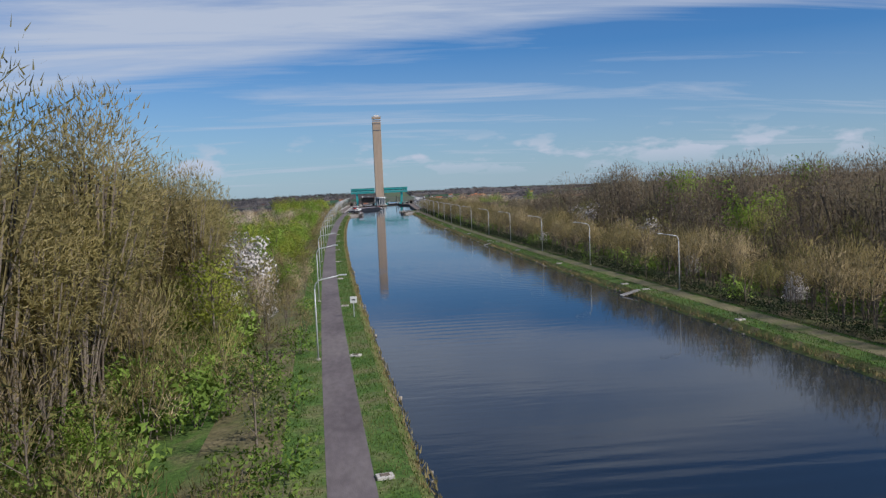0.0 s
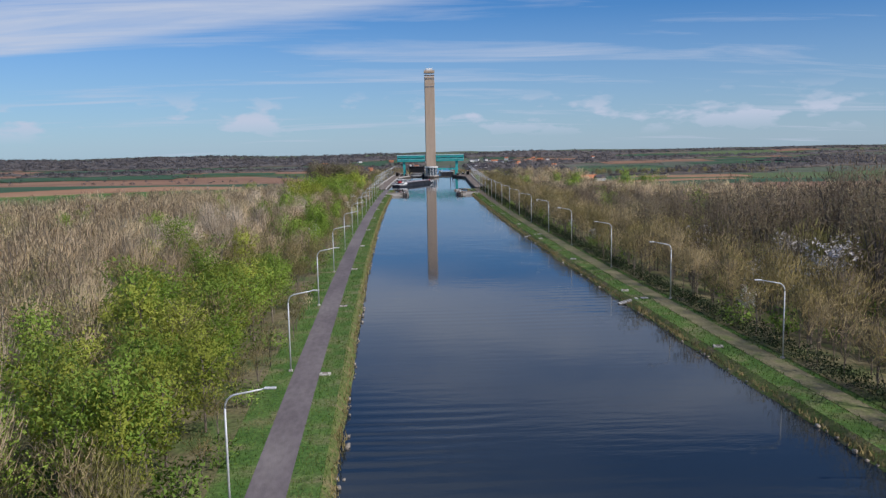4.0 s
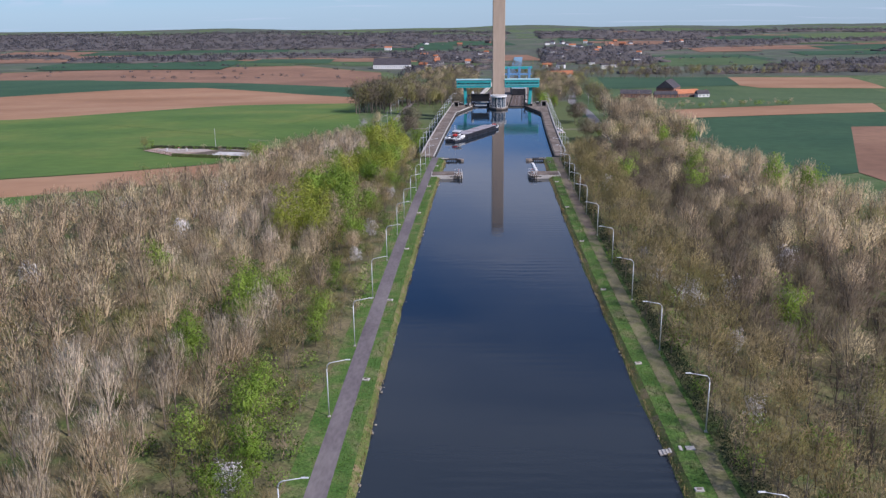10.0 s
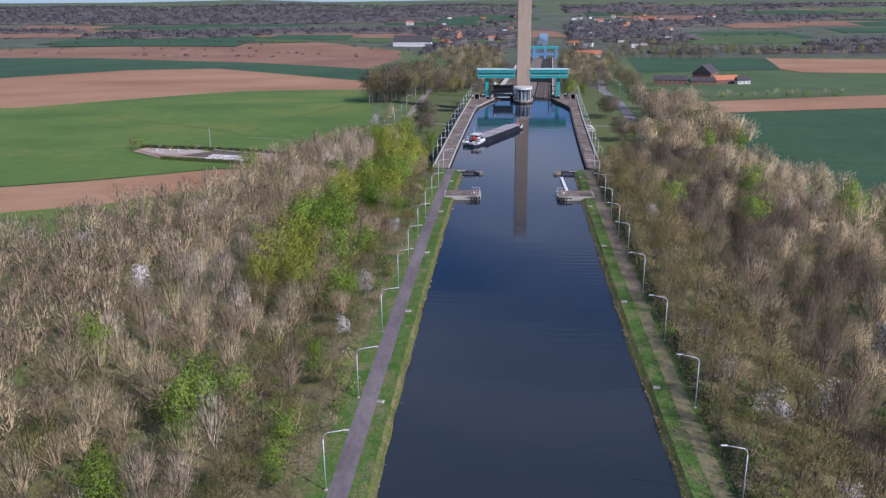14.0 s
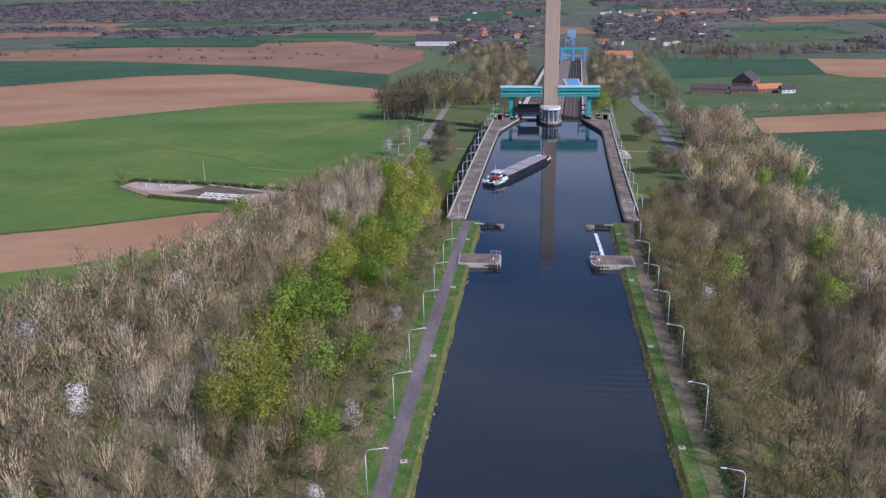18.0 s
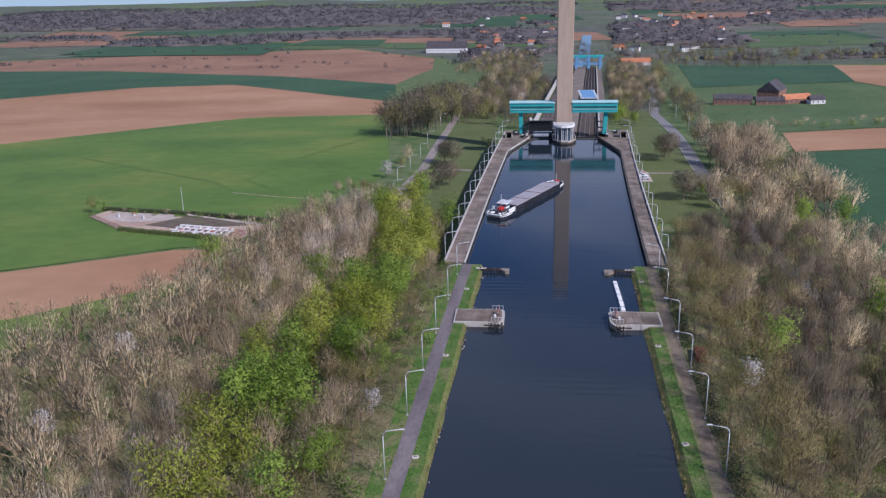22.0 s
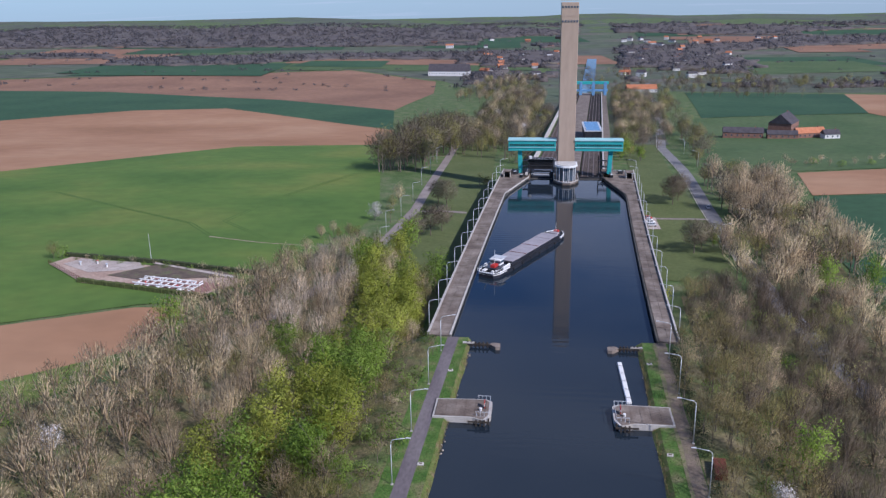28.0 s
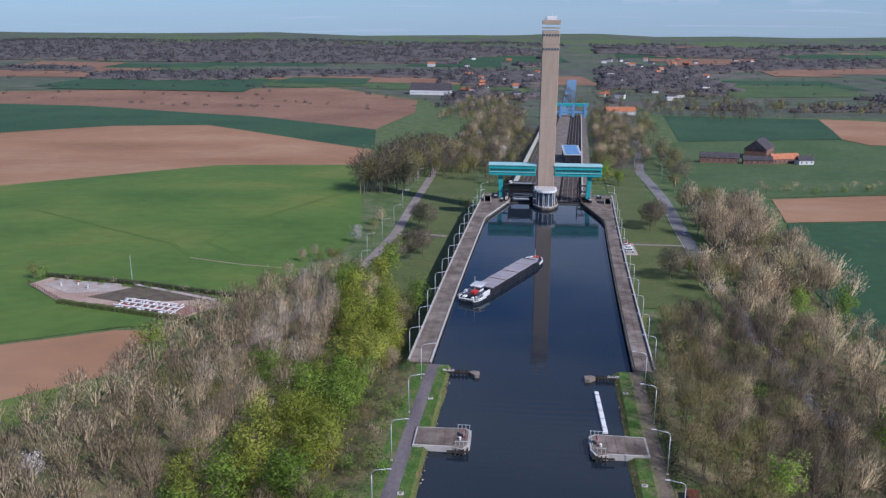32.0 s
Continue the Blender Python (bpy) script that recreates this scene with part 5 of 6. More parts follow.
def dome_tree(h, r, n, width=0.11, root=0.18, spread=0.16):
    """A broom of twigs that fan out from the fork of the trunk to a rounded, uneven crown."""
    fork = np.array((0, 0, h * root))
    wood = [cone_arrays((0, 0, -0.5), (0, 0, h * 0.55), 0.013 * h, 0.006 * h, 5)]
    for i in range(6):
        a = i * 2.4 + nrng.uniform(-0.3, 0.3)
        out = nrng.uniform(0.2, 0.6) * r
        wood.append(cone_arrays((0, 0, h * nrng.uniform(0.12, 0.35)), (math.cos(a) * out, math.sin(a) * out, h * nrng.uniform(0.66, 0.86)), 0.006 * h, 0.002 * h, 3))
    g = unit(nrng.normal(size=(n, 3)))
    g[:, 2] = np.where(g[:, 2] < -0.25, -g[:, 2], g[:, 2])
    p1, p2 = nrng.uniform(0, 6, 2)
    lump = 0.84 + 0.16 * np.sin(g[:, 0] * 4 + p1) * np.sin(g[:, 1] * 4 + p2) + 0.06 * np.sin(g[:, 2] * 9 + p1)
    q = nrng.uniform(0.06, 1.0, n) ** 0.42 * lump
    o = np.array((0, 0, h * 0.47)) + g * q[:, None] * np.array((r, r, h * 0.46))
    d = unit(unit(o - fork) + nrng.normal(size=(n, 3)) * spread)
    L = nrng.uniform(0.5, 1.15, n) * (0.5 + 0.055 * h)
    m = max(10, n // 16)
    k = nrng.randint(0, n, m)
    limb = slivers(fork + (o[k] - fork) * 0.35, d[k], np.linalg.norm(o[k] - fork, axis=1) * 0.75, np.full(m, width * 1.7))
    mid, half = np.array((0, 0, h * 0.42)), np.array((r, r, h * 0.5))
    return merge(wood), merge_crown([rounded(*slivers(o - d * L[:, None] * 0.4, d, L, width * nrng.uniform(0.7, 1.2, n)), mid, half), rounded(*limb, mid, half)])


def ball_tree(h, r, n, width):
    """A short trunk, spreading limbs and a dense round crown of fine twigs."""
    wood, _ = wood_skeleton(h, r, 9, low=0.22)
    g = unit(nrng.normal(size=(n, 3)))
    lump = 0.86 + 0.14 * np.sin(g[:, 0] * 5 + 1) * np.sin(g[:, 1] * 4 + g[:, 2] * 5)
    q = nrng.uniform(0.15, 0.9, n) ** 0.6 * lump
    o = g * q[:, None] * np.array((r, r, h * 0.40)) + np.array((0, 0, h * 0.57))
    d = unit(g + nrng.normal(size=(n, 3)) * 0.45 + np.array((0, 0, 0.35)))
    return wood, rounded(*slivers(o, d, nrng.uniform(0.06, 0.13, n) * h, np.full(n, width)), np.array((0, 0, h * 0.5)), np.array((r, r, h * 0.42)))


def leafy_tree(h, r, n, size, low=0.2, limbs=9):
    """Limbs that carry uneven clumps of small leaves, with gaps between them."""
    wood, tips = wood_skeleton(h, r, limbs, low=low)
    c, mids = [], []
    clumps = [(p1, 0.36) for _, p1 in tips] + [((p0 + p1) / 2 + nrng.normal(size=3) * 0.3, 0.3) for p0, p1 in tips] + [(np.array((0, 0, h * 0.85)), 0.4), (np.array((0.2 * r, 0, h * 0.68)), 0.42)]
    per = n // len(clumps)
    for p, k in clumps:
        g = unit(nrng.normal(size=(per, 3)))
        c.append(p + g * nrng.uniform(0.35, 1.0, per)[:, None] ** 0.5 * np.array((r * k * 1.15, r * k * 1.15, h * k * 0.34)) * nrng.uniform(0.8, 1.2))
        mids.append(np.repeat((p * 0.6 + np.array((0, 0, h * 0.5)) * 0.4)[None], per, 0))
    c = np.vstack(c)
    return wood, rounded(*leaves(c, nrng.uniform(0.6, 1.3, len(c)) * size), np.vstack(mids), np.array((r * 0.6, r * 0.6, h * 0.25)), 0.16)


def shrub(h, r, n, size, stems=4):
    wood = merge([cone_arrays((0, 0, -0.3), (math.cos(k * 1.6) * r * 0.5, math.sin(k * 1.6) * r * 0.5, h * 0.7), 0.05, 0.02, 3) for k in range(stems)])
    g = nrng.normal(size=(n, 3)); g /= np.linalg.norm(g, axis=1)[:, None]
    c = g * nrng.uniform(0.45, 1.0, n)[:, None] * np.array((r, r, h * 0.5)) + np.array((0, 0, h * 0.52))
    return wood, rounded(*leaves(c, nrng.uniform(0.6, 1.3, n) * size), np.array((0, 0, h * 0.4)), np.array((r, r, h * 0.5)), 0.2)


PROTO = {
    "bare": [dome_tree(14.5, 5.0, 680, 0.084) for _ in range(7)],
    "bare_shaded": [dome_tree(14, 5.0, 680, 0.084) for _ in range(7)],
    "bare_pale": [dome_tree(16, 4.2, 640, 0.075, 0.1, 0.12) for _ in range(5)],
    "bare_far": [dome_tree(14.5, 5.4, 270, 0.18) for _ in range(6)],
    "bare_round": [ball_tree(12, 5.2, 2000, 0.11) for _ in range(3)],
    "round_far": [ball_tree(12, 5.0, 320, 0.165) for _ in range(4)],
    "poplar": [bare_tree(25, 6.8, 3200, 0.12, 0.2, low=0.2, lobes=24, fan=0.85, reach=0.05) for _ in range(4)],
    "bare_ball": [bare_tree(14, 5.0, 500, 0.115, 0.25, low=0.25, lobes=9, fan=0.8, reach=0.25) for _ in range(5)],
    "thicket": [bare_tree(8, 4.0, 330, 0.085, 0.6, low=0.25, lobes=6) for _ in range(5)],
    "bud": [dome_tree(12, 4.6, 560, 0.10) for _ in range(3)] + [leafy_tree(12, 4.6, 520, 0.32) for _ in range(3)],
    "leaf": [leafy_tree(13, 4.8, 2000, 0.40, low=0.2) for _ in range(4)],
    "leaf_yellow": [leafy_tree(13, 4.8, 2100, 0.39, low=0.1) for _ in range(4)],
    "leaf_dark": [shrub(3.6, 2.6, 260, 0.38) for _ in range(4)],
    "blossom": [leafy_tree(8, 3.4, 1400, 0.33, low=0.15, limbs=12) for _ in range(3)],
    "bare_shrub": [bare_tree(4, 2.6, 130, 0.10, 0.5, low=0.2, lobes=4) for _ in range(3)],
    "hazed_far_wood": [shrub(10, 9.0, 30, 3.4, 1) for _ in range(4)],
}
CROWN = {"round_far": "grey_twigs", "bare_shrub": "bare", "bare_far": "bare", "bare_ball": "bare_shaded", "bare_round": "grey_twigs"}
LABEL = {
    "bare": "bare brown tree with fine upright twigs", "bare_pale": "bare pale grey poplar with upright twigs", "bud": "tree with olive green buds just opening",
    "leaf": "tree in fresh bright green leaf", "leaf_yellow": "tree in yellow-green spring leaf", "leaf_dark": "low green leafy bush", "blossom": "small tree covered in white blossom",
    "bare_shrub": "low bare brown shrub", "poplar": "tall bare poplar with fine olive twigs", "thicket": "olive-brown thicket of bare budding stems", "bare_round": "bare round-crowned tree with dense twigs", "bare_far": "bare brown tree with fine upright twigs", "bare_ball": "bare brown round-crowned tree of the wood", "bare_shaded": "shade-darkened bare brown tree with fine twigs",
}


def outer_left(y):
    return outer_edge(y, OUT_L)


def outer_right(y):
    return outer_edge(y, OUT_R)


def pick(side, d, y, r):
    """Which kind of tree stands d metres out from the canal's axis."""
    n1 = noise.noise((d * 0.02, y * 0.02, 7 * side))
    n2 = noise.noise((d * 0.035, y * 0.035, 20 + side))
    q = r.random()
    if side < 0 and -205 < y < -105 and 37.5 < d < 58:
        return "leaf_yellow" if q < 0.3 else "leaf" if q < 0.5 else "leaf_dark" if q < 0.62 else "bud" if q < 0.75 else "thicket"
    if side < 0 and y < -288 and d < 54:
        return "leaf_dark" if q < 0.62 else "thicket" if q < 0.9 else "bud"
    if side < 0 and y < -240 and d > 50:
        return "poplar" if q < 0.72 else "bud" if q < 0.8 else "thicket" if q < 0.9 else "leaf_dark"
    if side < 0 and 42 < d < 66 and y > 110:
        if n2 > -0.18 and d > 43:
            return ("leaf_yellow" if n1 > -0.1 else "leaf") if q < 0.82 else "bare"
        return "thicket" if q < 0.45 else "bare" if q < 0.75 else "bud" if q < 0.94 else "leaf"
    if d < 37.5:
        return "leaf_dark" if q < (0.32 if side < 0 else 0.14) else "bare_shrub" if q < 0.4 and side < 0 else "thicket"
    if side > 0 and d < 50:
        return "thicket" if q < 0.62 else "leaf_dark" if q < 0.76 else "bud" if q < 0.86 else "bare_shaded" if q < 0.97 else "blossom"
    if d < 50:
        return "thicket" if q < 0.46 else "leaf_dark" if q < 0.62 else "bud" if q < 0.76 else "bare" if q < 0.86 else "blossom" if q < 0.89 else "leaf"
    if d < 75 and n2 > 0.08 and side < 0:
        return "leaf" if q < 0.22 else "leaf_yellow" if q < 0.36 else "bud" if q < 0.6 else "thicket"
    if q < 0.012:
        return "blossom"
    if q < 0.05:
        return "leaf" if n2 > 0 else "bud"
    if side > 0 and y < 20:
        return "bare_ball" if q < 0.8 else "bud"
    if side > 0:
        return "bare_shaded" if q < 0.80 or n1 < 0 else "bare" if q < 0.9 else "bud"
    if n1 > 0.1:
        return "bare_pale" if q < 0.6 else "bare"
    if n1 < -0.28:
        return "bud" if q < 0.5 else "bare"
    return "bare" if q < 0.85 else "bare_pale" if q < 0.93 else "bud"


def scale_for(kind, side, d, y, r):
    k = r.uniform(0.78, 1.15)
    if kind in ("leaf_dark", "bare_shrub"):
        return k * (1.0 if d < 60 else 0.9) * (1.2 if side > 0 else 1.0)
    if kind == "poplar":
        return k * (1.0 + 0.2 * smooth01((-240 - y) / 80))
    if d < 36.5:
        k *= (1.0 if side > 0 else 0.65) if kind == "thicket" else 0.45
    elif d < 42:
        k *= (1.2 if side > 0 else 0.8) if kind == "thicket" else 0.7
    elif d < 50:
        k *= (1.3 if side > 0 else 1.05) if kind == "thicket" else 0.85
    if kind == "thicket":
        return k
    if side > 0 and y < 20 and d > 52:
        k *= 1.0 + 0.7 * smooth01((20 - y) / 140) * smooth01((d - 50) / 14)
    elif kind.startswith("leaf") and d > 42:
        k *= 1.0 if y < 100 else 1.22
    return k


def plant(name, label, spots, kinds_full=True, category="woodland"):
    """Many trees joined into one object for each kind."""
    for kind, group in spots.items():
        if not group:
            continue
        V, F, I, N, C, o = [], [], [], [], [], 0
        for x, y, z, s, rot, idx in group:
            wood, crown = PROTO[kind][idx % len(PROTO[kind])]
            c, sn = math.cos(rot) * s, math.sin(rot) * s
            R = np.array(((c, -sn, 0), (sn, c, 0), (0, 0, s)))
            tone = tone_rng.random()
            for j, (v, f, g) in enumerate(((wood[0], wood[1], unit(wood[0] * (1, 1, 0) + (0.01, 0, 0))), crown)):
                V.append(v @ R.T + (x, y, z)); F.append(f + o); o += len(v)
                I.append(np.full(len(f), j)); N.append(g @ R.T / s); C.append(np.full(len(v), tone))
        me = from_arrays(name, np.vstack(V), np.vstack(F), ["bark", CROWN.get(kind, kind)], np.concatenate(I), np.vstack(N), np.concatenate(C))
        ob = new(name, me)
        tagged(ob, label.format(LABEL.get(kind, "distant tree")), category, kind="stuff")


trng, tone_rng = random.Random(21), random.Random(5)
CLEAR = [(-40.5, -253, 7), (-38, -263, 4), (-40, -296, 7), (cx(197) + 33.5, 197, 4.5), (-36.5, -276, 4), (56, -131, 5), (60, -156, 5), (53, -195, 4), (56, -70, 5)]
near, spots = [], {k: [] for k in PROTO}
for side, outer in ((-1, outer_left), (1, outer_right)):
    y = -428.0
    while y < 372:
        step = 6.9
        d = (33.4 if side > 0 else 34.6) * wd(y)
        lim = outer(y)
        reach = min(34 + 0.62 * (y + 440), 95 if y < -195 else 400)  # what lies further out here is never in view
        while d < min(lim, max(reach, 60)):
            dd = d + trng.uniform(-2.2, 2.2); yy = y + trng.uniform(-2.6, 2.6)
            kind = pick(side, dd, yy, trng)
            s = scale_for(kind, side, dd, yy, trng)
            x = cx(yy) + side * dd
            skip = (yy > 258 and dd < 42) or (side < 0 and yy > 300 and dd < 60 and yy > 330) or (side < 0 and -354 < yy < -326 and 40 < dd < 47)
            skip = skip or any(math.hypot(x - a, yy - b) < r for a, b, r in CLEAR)
            if not skip:
                spot = (x, yy, ground_height(x, yy), s, trng.uniform(0, 6.28), trng.randrange(9))
                if dd < 56 and len(near) < 280 and kind not in ("bare_shrub", "thicket") and trng.random() < 0.55:
                    near.append((kind, spot))
                else:
                    spots["bare_far" if (dd > 88 or (dd > 74 and yy < -110)) and kind.startswith("bare") and kind != "bare_ball" else kind].append(spot)
            if d > 46 and trng.random() < (0.85 if y < -150 and d < 80 else 0.25) and not skip:
                x2, y2 = x + trng.uniform(-2.5, 2.5), yy + trng.uniform(-2.5, 2.5)
                spots["leaf_dark" if trng.random() < (0.75 if y < -150 else 0.35) else "bare_shrub"].append((x2, y2, ground_height(x2, y2), trng.uniform(0.7, 1.3), trng.uniform(0, 6.28), trng.randrange(9)))
            d += (2.7 if d < 44 else 3.6 if d < 50 else 8.5 if d > 90 and y < -110 else 6.2 if side > 0 and d < 90 else 7.0 if d < 110 else 8.0) * trng.uniform(0.85, 1.15)
        y += step
# a dense tall stand with undergrowth beside the start of the towpath
for _ in range(120):
    dd, yy = trng.uniform(48, 90), trng.uniform(-352, -242)
    if -352 < yy < -318 and dd < 54:
        continue
    x = cx(yy) - dd
    if any(math.hypot(x - a, yy - b) < r for a, b, r in CLEAR):
        continue
    q = trng.random()
    kind = "thicket" if q < 0.5 else "bud" if q < 0.75 else "poplar"
    k = {"thicket": 1.6, "bud": 1.2, "poplar": 1.0}[kind] * trng.uniform(0.75, 1.1)
    spots[kind].append((x, yy, ground_height(x, yy), k, trng.uniform(0, 6.28), trng.randrange(9)))
# low green growth in front of the stand
for _ in range(170):
    dd, yy = trng.uniform(43, 64), trng.uniform(-348, -246)
    x = cx(yy) - dd
    if (yy < -326 and dd < 47) or any(math.hypot(x - a, yy - b) < r * 0.8 for a, b, r in CLEAR):
        continue
    q = trng.random()
    kind, k = ("leaf_dark", trng.uniform(0.9, 2.0)) if q < 0.6 else ("bud", trng.uniform(0.45, 0.85)) if q < 0.85 else ("leaf", trng.uniform(0.35, 0.6))
    spots[kind].append((x, yy, ground_height(x, yy), k, trng.uniform(0, 6.28), trng.randrange(9)))
plant("woodland", "canal-side woodland: {}", spots)

# single trees next to the banks
DATA = {}
for kind, spot in near:
    x, y, z, s, rot, idx = spot
    idx %= len(PROTO[kind])
    if (kind, idx) not in DATA:
        w, c = PROTO[kind][idx]
        DATA[(kind, idx)] = (from_arrays("trunk", w[0], w[1], ["bark"]), from_arrays("crown", c[0], c[1], [CROWN.get(kind, kind)], normals=c[2], tint=np.full(len(c[0]), 0.2 + 0.6 * (idx % 3) / 2)))
    bush = kind == "leaf_dark"
    t = empty("bush" if bush else "tree", pose(x, y, z, 0, 0, math.degrees(rot)) @ Matrix.Scale(s, 4))
    for nm, me in zip(("stem" if bush else "trunk", "crown"), DATA[(kind, idx)]):
        new(nm, me).parent = t
    tagged(t, LABEL[kind] + " by the canal", "bush" if bush else "tree", group="trees along the canal")


def single(kind, x, y, s=1.0, idx=0, label=""):
    idx %= len(PROTO[kind])
    if (kind, idx) not in DATA:
        w, c = PROTO[kind][idx]
        DATA[(kind, idx)] = (from_arrays("trunk", w[0], w[1], ["bark"]), from_arrays("crown", c[0], c[1], [CROWN.get(kind, kind)], normals=c[2], tint=np.full(len(c[0]), 0.2 + 0.6 * (idx % 3) / 2)))
    t = empty("tree", pose(x, y, ground_height(x, y), 0, 0, (x * 37 + y * 11) % 360) @ Matrix.Scale(s, 4))
    for nm, me in zip(("trunk", "crown"), DATA[(kind, idx)]):
        new(nm, me).parent = t
    return tagged(t, label or LABEL[kind], "tree")


# trees in the park and along the roads beside the aqueduct
for kind, x, y, s in (("bare_round", -48, 402, 1.32), ("bare_round", -44, 411, 1.15), ("bare_round", -53, 390, 1.15), ("bare_round", -47, 458, 1.32), ("bare_round", -52, 464, 1.21), ("bud", -70, 425, 0.8), ("bud", -73, 450, 0.8), ("blossom", -78, 428, 1.1), ("bare", -72, 462, 0.9),
                      ("bare_round", 62, 382, 1.32), ("bare_round", 66, 388, 1.15), ("bare_round", 66, 470, 1.38), ("bare_round", 70, 479, 1.32), ("blossom", -40.5, -253, 1.75), ("leaf_yellow", -40, -296, 1.15), ("bare_pale", -36.5, -276, 0.72), ("blossom", 56, -131, 1.75), ("blossom", 60, -156, 1.3), ("blossom", 53, -195, 0.9), ("bare_pale", 64, -192, 0.9), ("blossom", -46, -105, 0.7), ("blossom", 56, -70, 1.3), ("blossom", 52, -112, 1.0), ("blossom", -60, 62, 0.9), ("blossom", -62, 100, 0.8), ("leaf", 72, 392, 0.5), ("leaf_yellow", 42, 318, 0.5), ("leaf", 58, 640, 0.8), ("leaf", 62, 660, 0.8), ("leaf", 66, 610, 0.5), ("bud", -30, 500, 0.8), ("bud", -34, 508, 0.7), ("bud", -27, 512, 0.6)):
    single(kind, x, y, s, int(abs(x)))

spots = {k: [] for k in PROTO}


def scatter(kinds, x0, x1, y0, y1, n, s0=0.8, s1=1.2):
    for _ in range(n):
        x, y = trng.uniform(x0, x1), trng.uniform(y0, y1)
        if y > 540 and x1 < 140 and x0 > -140:
            x += cx(y) - cx(540)
        spots[trng.choice(kinds)].append((x, y, ground_height(x, y), trng.uniform(s0, s1), trng.uniform(0, 6.28), trng.randrange(9)))


scatter(["bare_far", "bud", "bare_far", "bare_far", "round_far"], 88, 122, 345, 520, 120, 1.1, 1.6)
scatter(["round_far", "bud"], 94, 108, 560, 1000, 44, 1.2, 1.6)
scatter(["bare", "bud", "blossom"], -100, -76, 330, 400, 16, 0.5, 0.8)
scatter(["round_far", "round_far", "bud"], -100, -68, 545, 700, 90, 1.8, 2.4)
scatter(["round_far", "bud", "bud", "bare", "round_far", "blossom"], -75, -26, 690, 1060, 240, 1.0, 1.6)
scatter(["round_far", "bud", "bare"], 46, 92, 700, 1060, 150, 0.9, 1.4)
scatter(["bare", "bud"], -132, -60, 1000, 1340, 70, 0.9, 1.3)
scatter(["bare_shrub", "leaf_dark"], 150, 260, 575, 600, 30, 0.9, 1.4)
scatter(["round_far", "bud", "round_far", "bare"], -68, -26, 640, 760, 60, 1.0, 1.5)
scatter(["round_far", "bud", "bud", "leaf"], 46, 62, 600, 760, 30, 0.6, 1.0)
scatter(["round_far", "bud", "round_far"], -72, -28, 600, 1060, 120, 1.3, 1.9)
scatter(["round_far", "bud", "round_far"], 46, 74, 640, 1060, 90, 1.0, 1.5)
scatter(["round_far", "bud", "round_far"], -26, -9, 580, 900, 60, 0.8, 1.3)
scatter(["bare_far", "bare_far", "bud", "bare_far"], 70, 100, 328, 398, 46, 0.8, 1.2)
scatter(["round_far", "round_far", "bud"], -128, -45, 1060, 1340, 110, 0.8, 1.3)
scatter(["round_far", "round_far", "bud"], 60, 330, 1060, 1480, 170, 0.8, 1.3)
scatter(["round_far", "round_far", "bud"], 150, 640, 1175, 1330, 170, 0.8, 1.3)
plant("roadside_trees", "roadside trees: {}", spots)

# far woods, hedges
def woodedness(x, y):
    """How thickly the far valley is wooded."""
    if abs(x - cx(y)) < 45 or (y < 1580 and x < -120) or (y < 1240 and x > 120):
        return 0.0
    hill = 0.75 if x < -150 and y > 2150 else 0
    return hill + 1.2 * noise.noise((x * 0.0022, y * 0.0036, 2)) + (0.25 if abs(x - cx(y)) < 260 and y < 2000 else 0) + (0.3 if y > 2500 else 0) + 0.12 * noise.noise((x * 0.02, y * 0.02, 4))


spots = {k: [] for k in PROTO}
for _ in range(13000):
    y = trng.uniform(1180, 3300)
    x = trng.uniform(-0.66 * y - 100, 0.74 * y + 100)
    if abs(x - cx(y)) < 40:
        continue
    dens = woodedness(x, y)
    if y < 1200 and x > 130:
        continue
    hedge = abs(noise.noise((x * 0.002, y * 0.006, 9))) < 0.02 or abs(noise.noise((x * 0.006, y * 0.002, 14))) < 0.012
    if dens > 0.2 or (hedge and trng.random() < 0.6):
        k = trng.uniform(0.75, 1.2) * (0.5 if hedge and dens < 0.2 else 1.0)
        spots["hazed_far_wood"].append((x, y, ground_height(x, y) - 1, k, trng.uniform(0, 6.28), trng.randrange(3)))


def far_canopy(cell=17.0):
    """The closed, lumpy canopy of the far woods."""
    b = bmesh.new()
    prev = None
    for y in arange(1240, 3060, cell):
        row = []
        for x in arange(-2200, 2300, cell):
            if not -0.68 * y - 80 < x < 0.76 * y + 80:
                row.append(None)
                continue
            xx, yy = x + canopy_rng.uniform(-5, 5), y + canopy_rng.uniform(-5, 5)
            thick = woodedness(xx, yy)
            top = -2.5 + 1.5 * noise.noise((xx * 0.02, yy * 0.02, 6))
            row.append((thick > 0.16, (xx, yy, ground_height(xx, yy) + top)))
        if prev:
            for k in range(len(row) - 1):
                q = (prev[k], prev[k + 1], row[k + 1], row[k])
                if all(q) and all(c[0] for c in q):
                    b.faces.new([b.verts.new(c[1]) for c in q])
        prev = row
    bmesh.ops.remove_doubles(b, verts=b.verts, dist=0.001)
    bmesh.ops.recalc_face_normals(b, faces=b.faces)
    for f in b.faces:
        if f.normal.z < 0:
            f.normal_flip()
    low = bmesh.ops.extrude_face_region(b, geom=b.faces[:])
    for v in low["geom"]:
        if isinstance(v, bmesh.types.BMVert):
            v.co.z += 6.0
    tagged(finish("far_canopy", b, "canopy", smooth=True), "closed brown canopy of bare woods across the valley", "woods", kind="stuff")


canopy_rng = random.Random(8)
far_canopy()
plant("far_woods", "distant bare woods across the valley, haze painted in", spots, category="woods")

FAR = [("soil_dark", "distant ploughed field"), ("wheat_dark", "distant dark green field"), ("meadow", "distant meadow"), ("wheat_dark", "distant green field")]
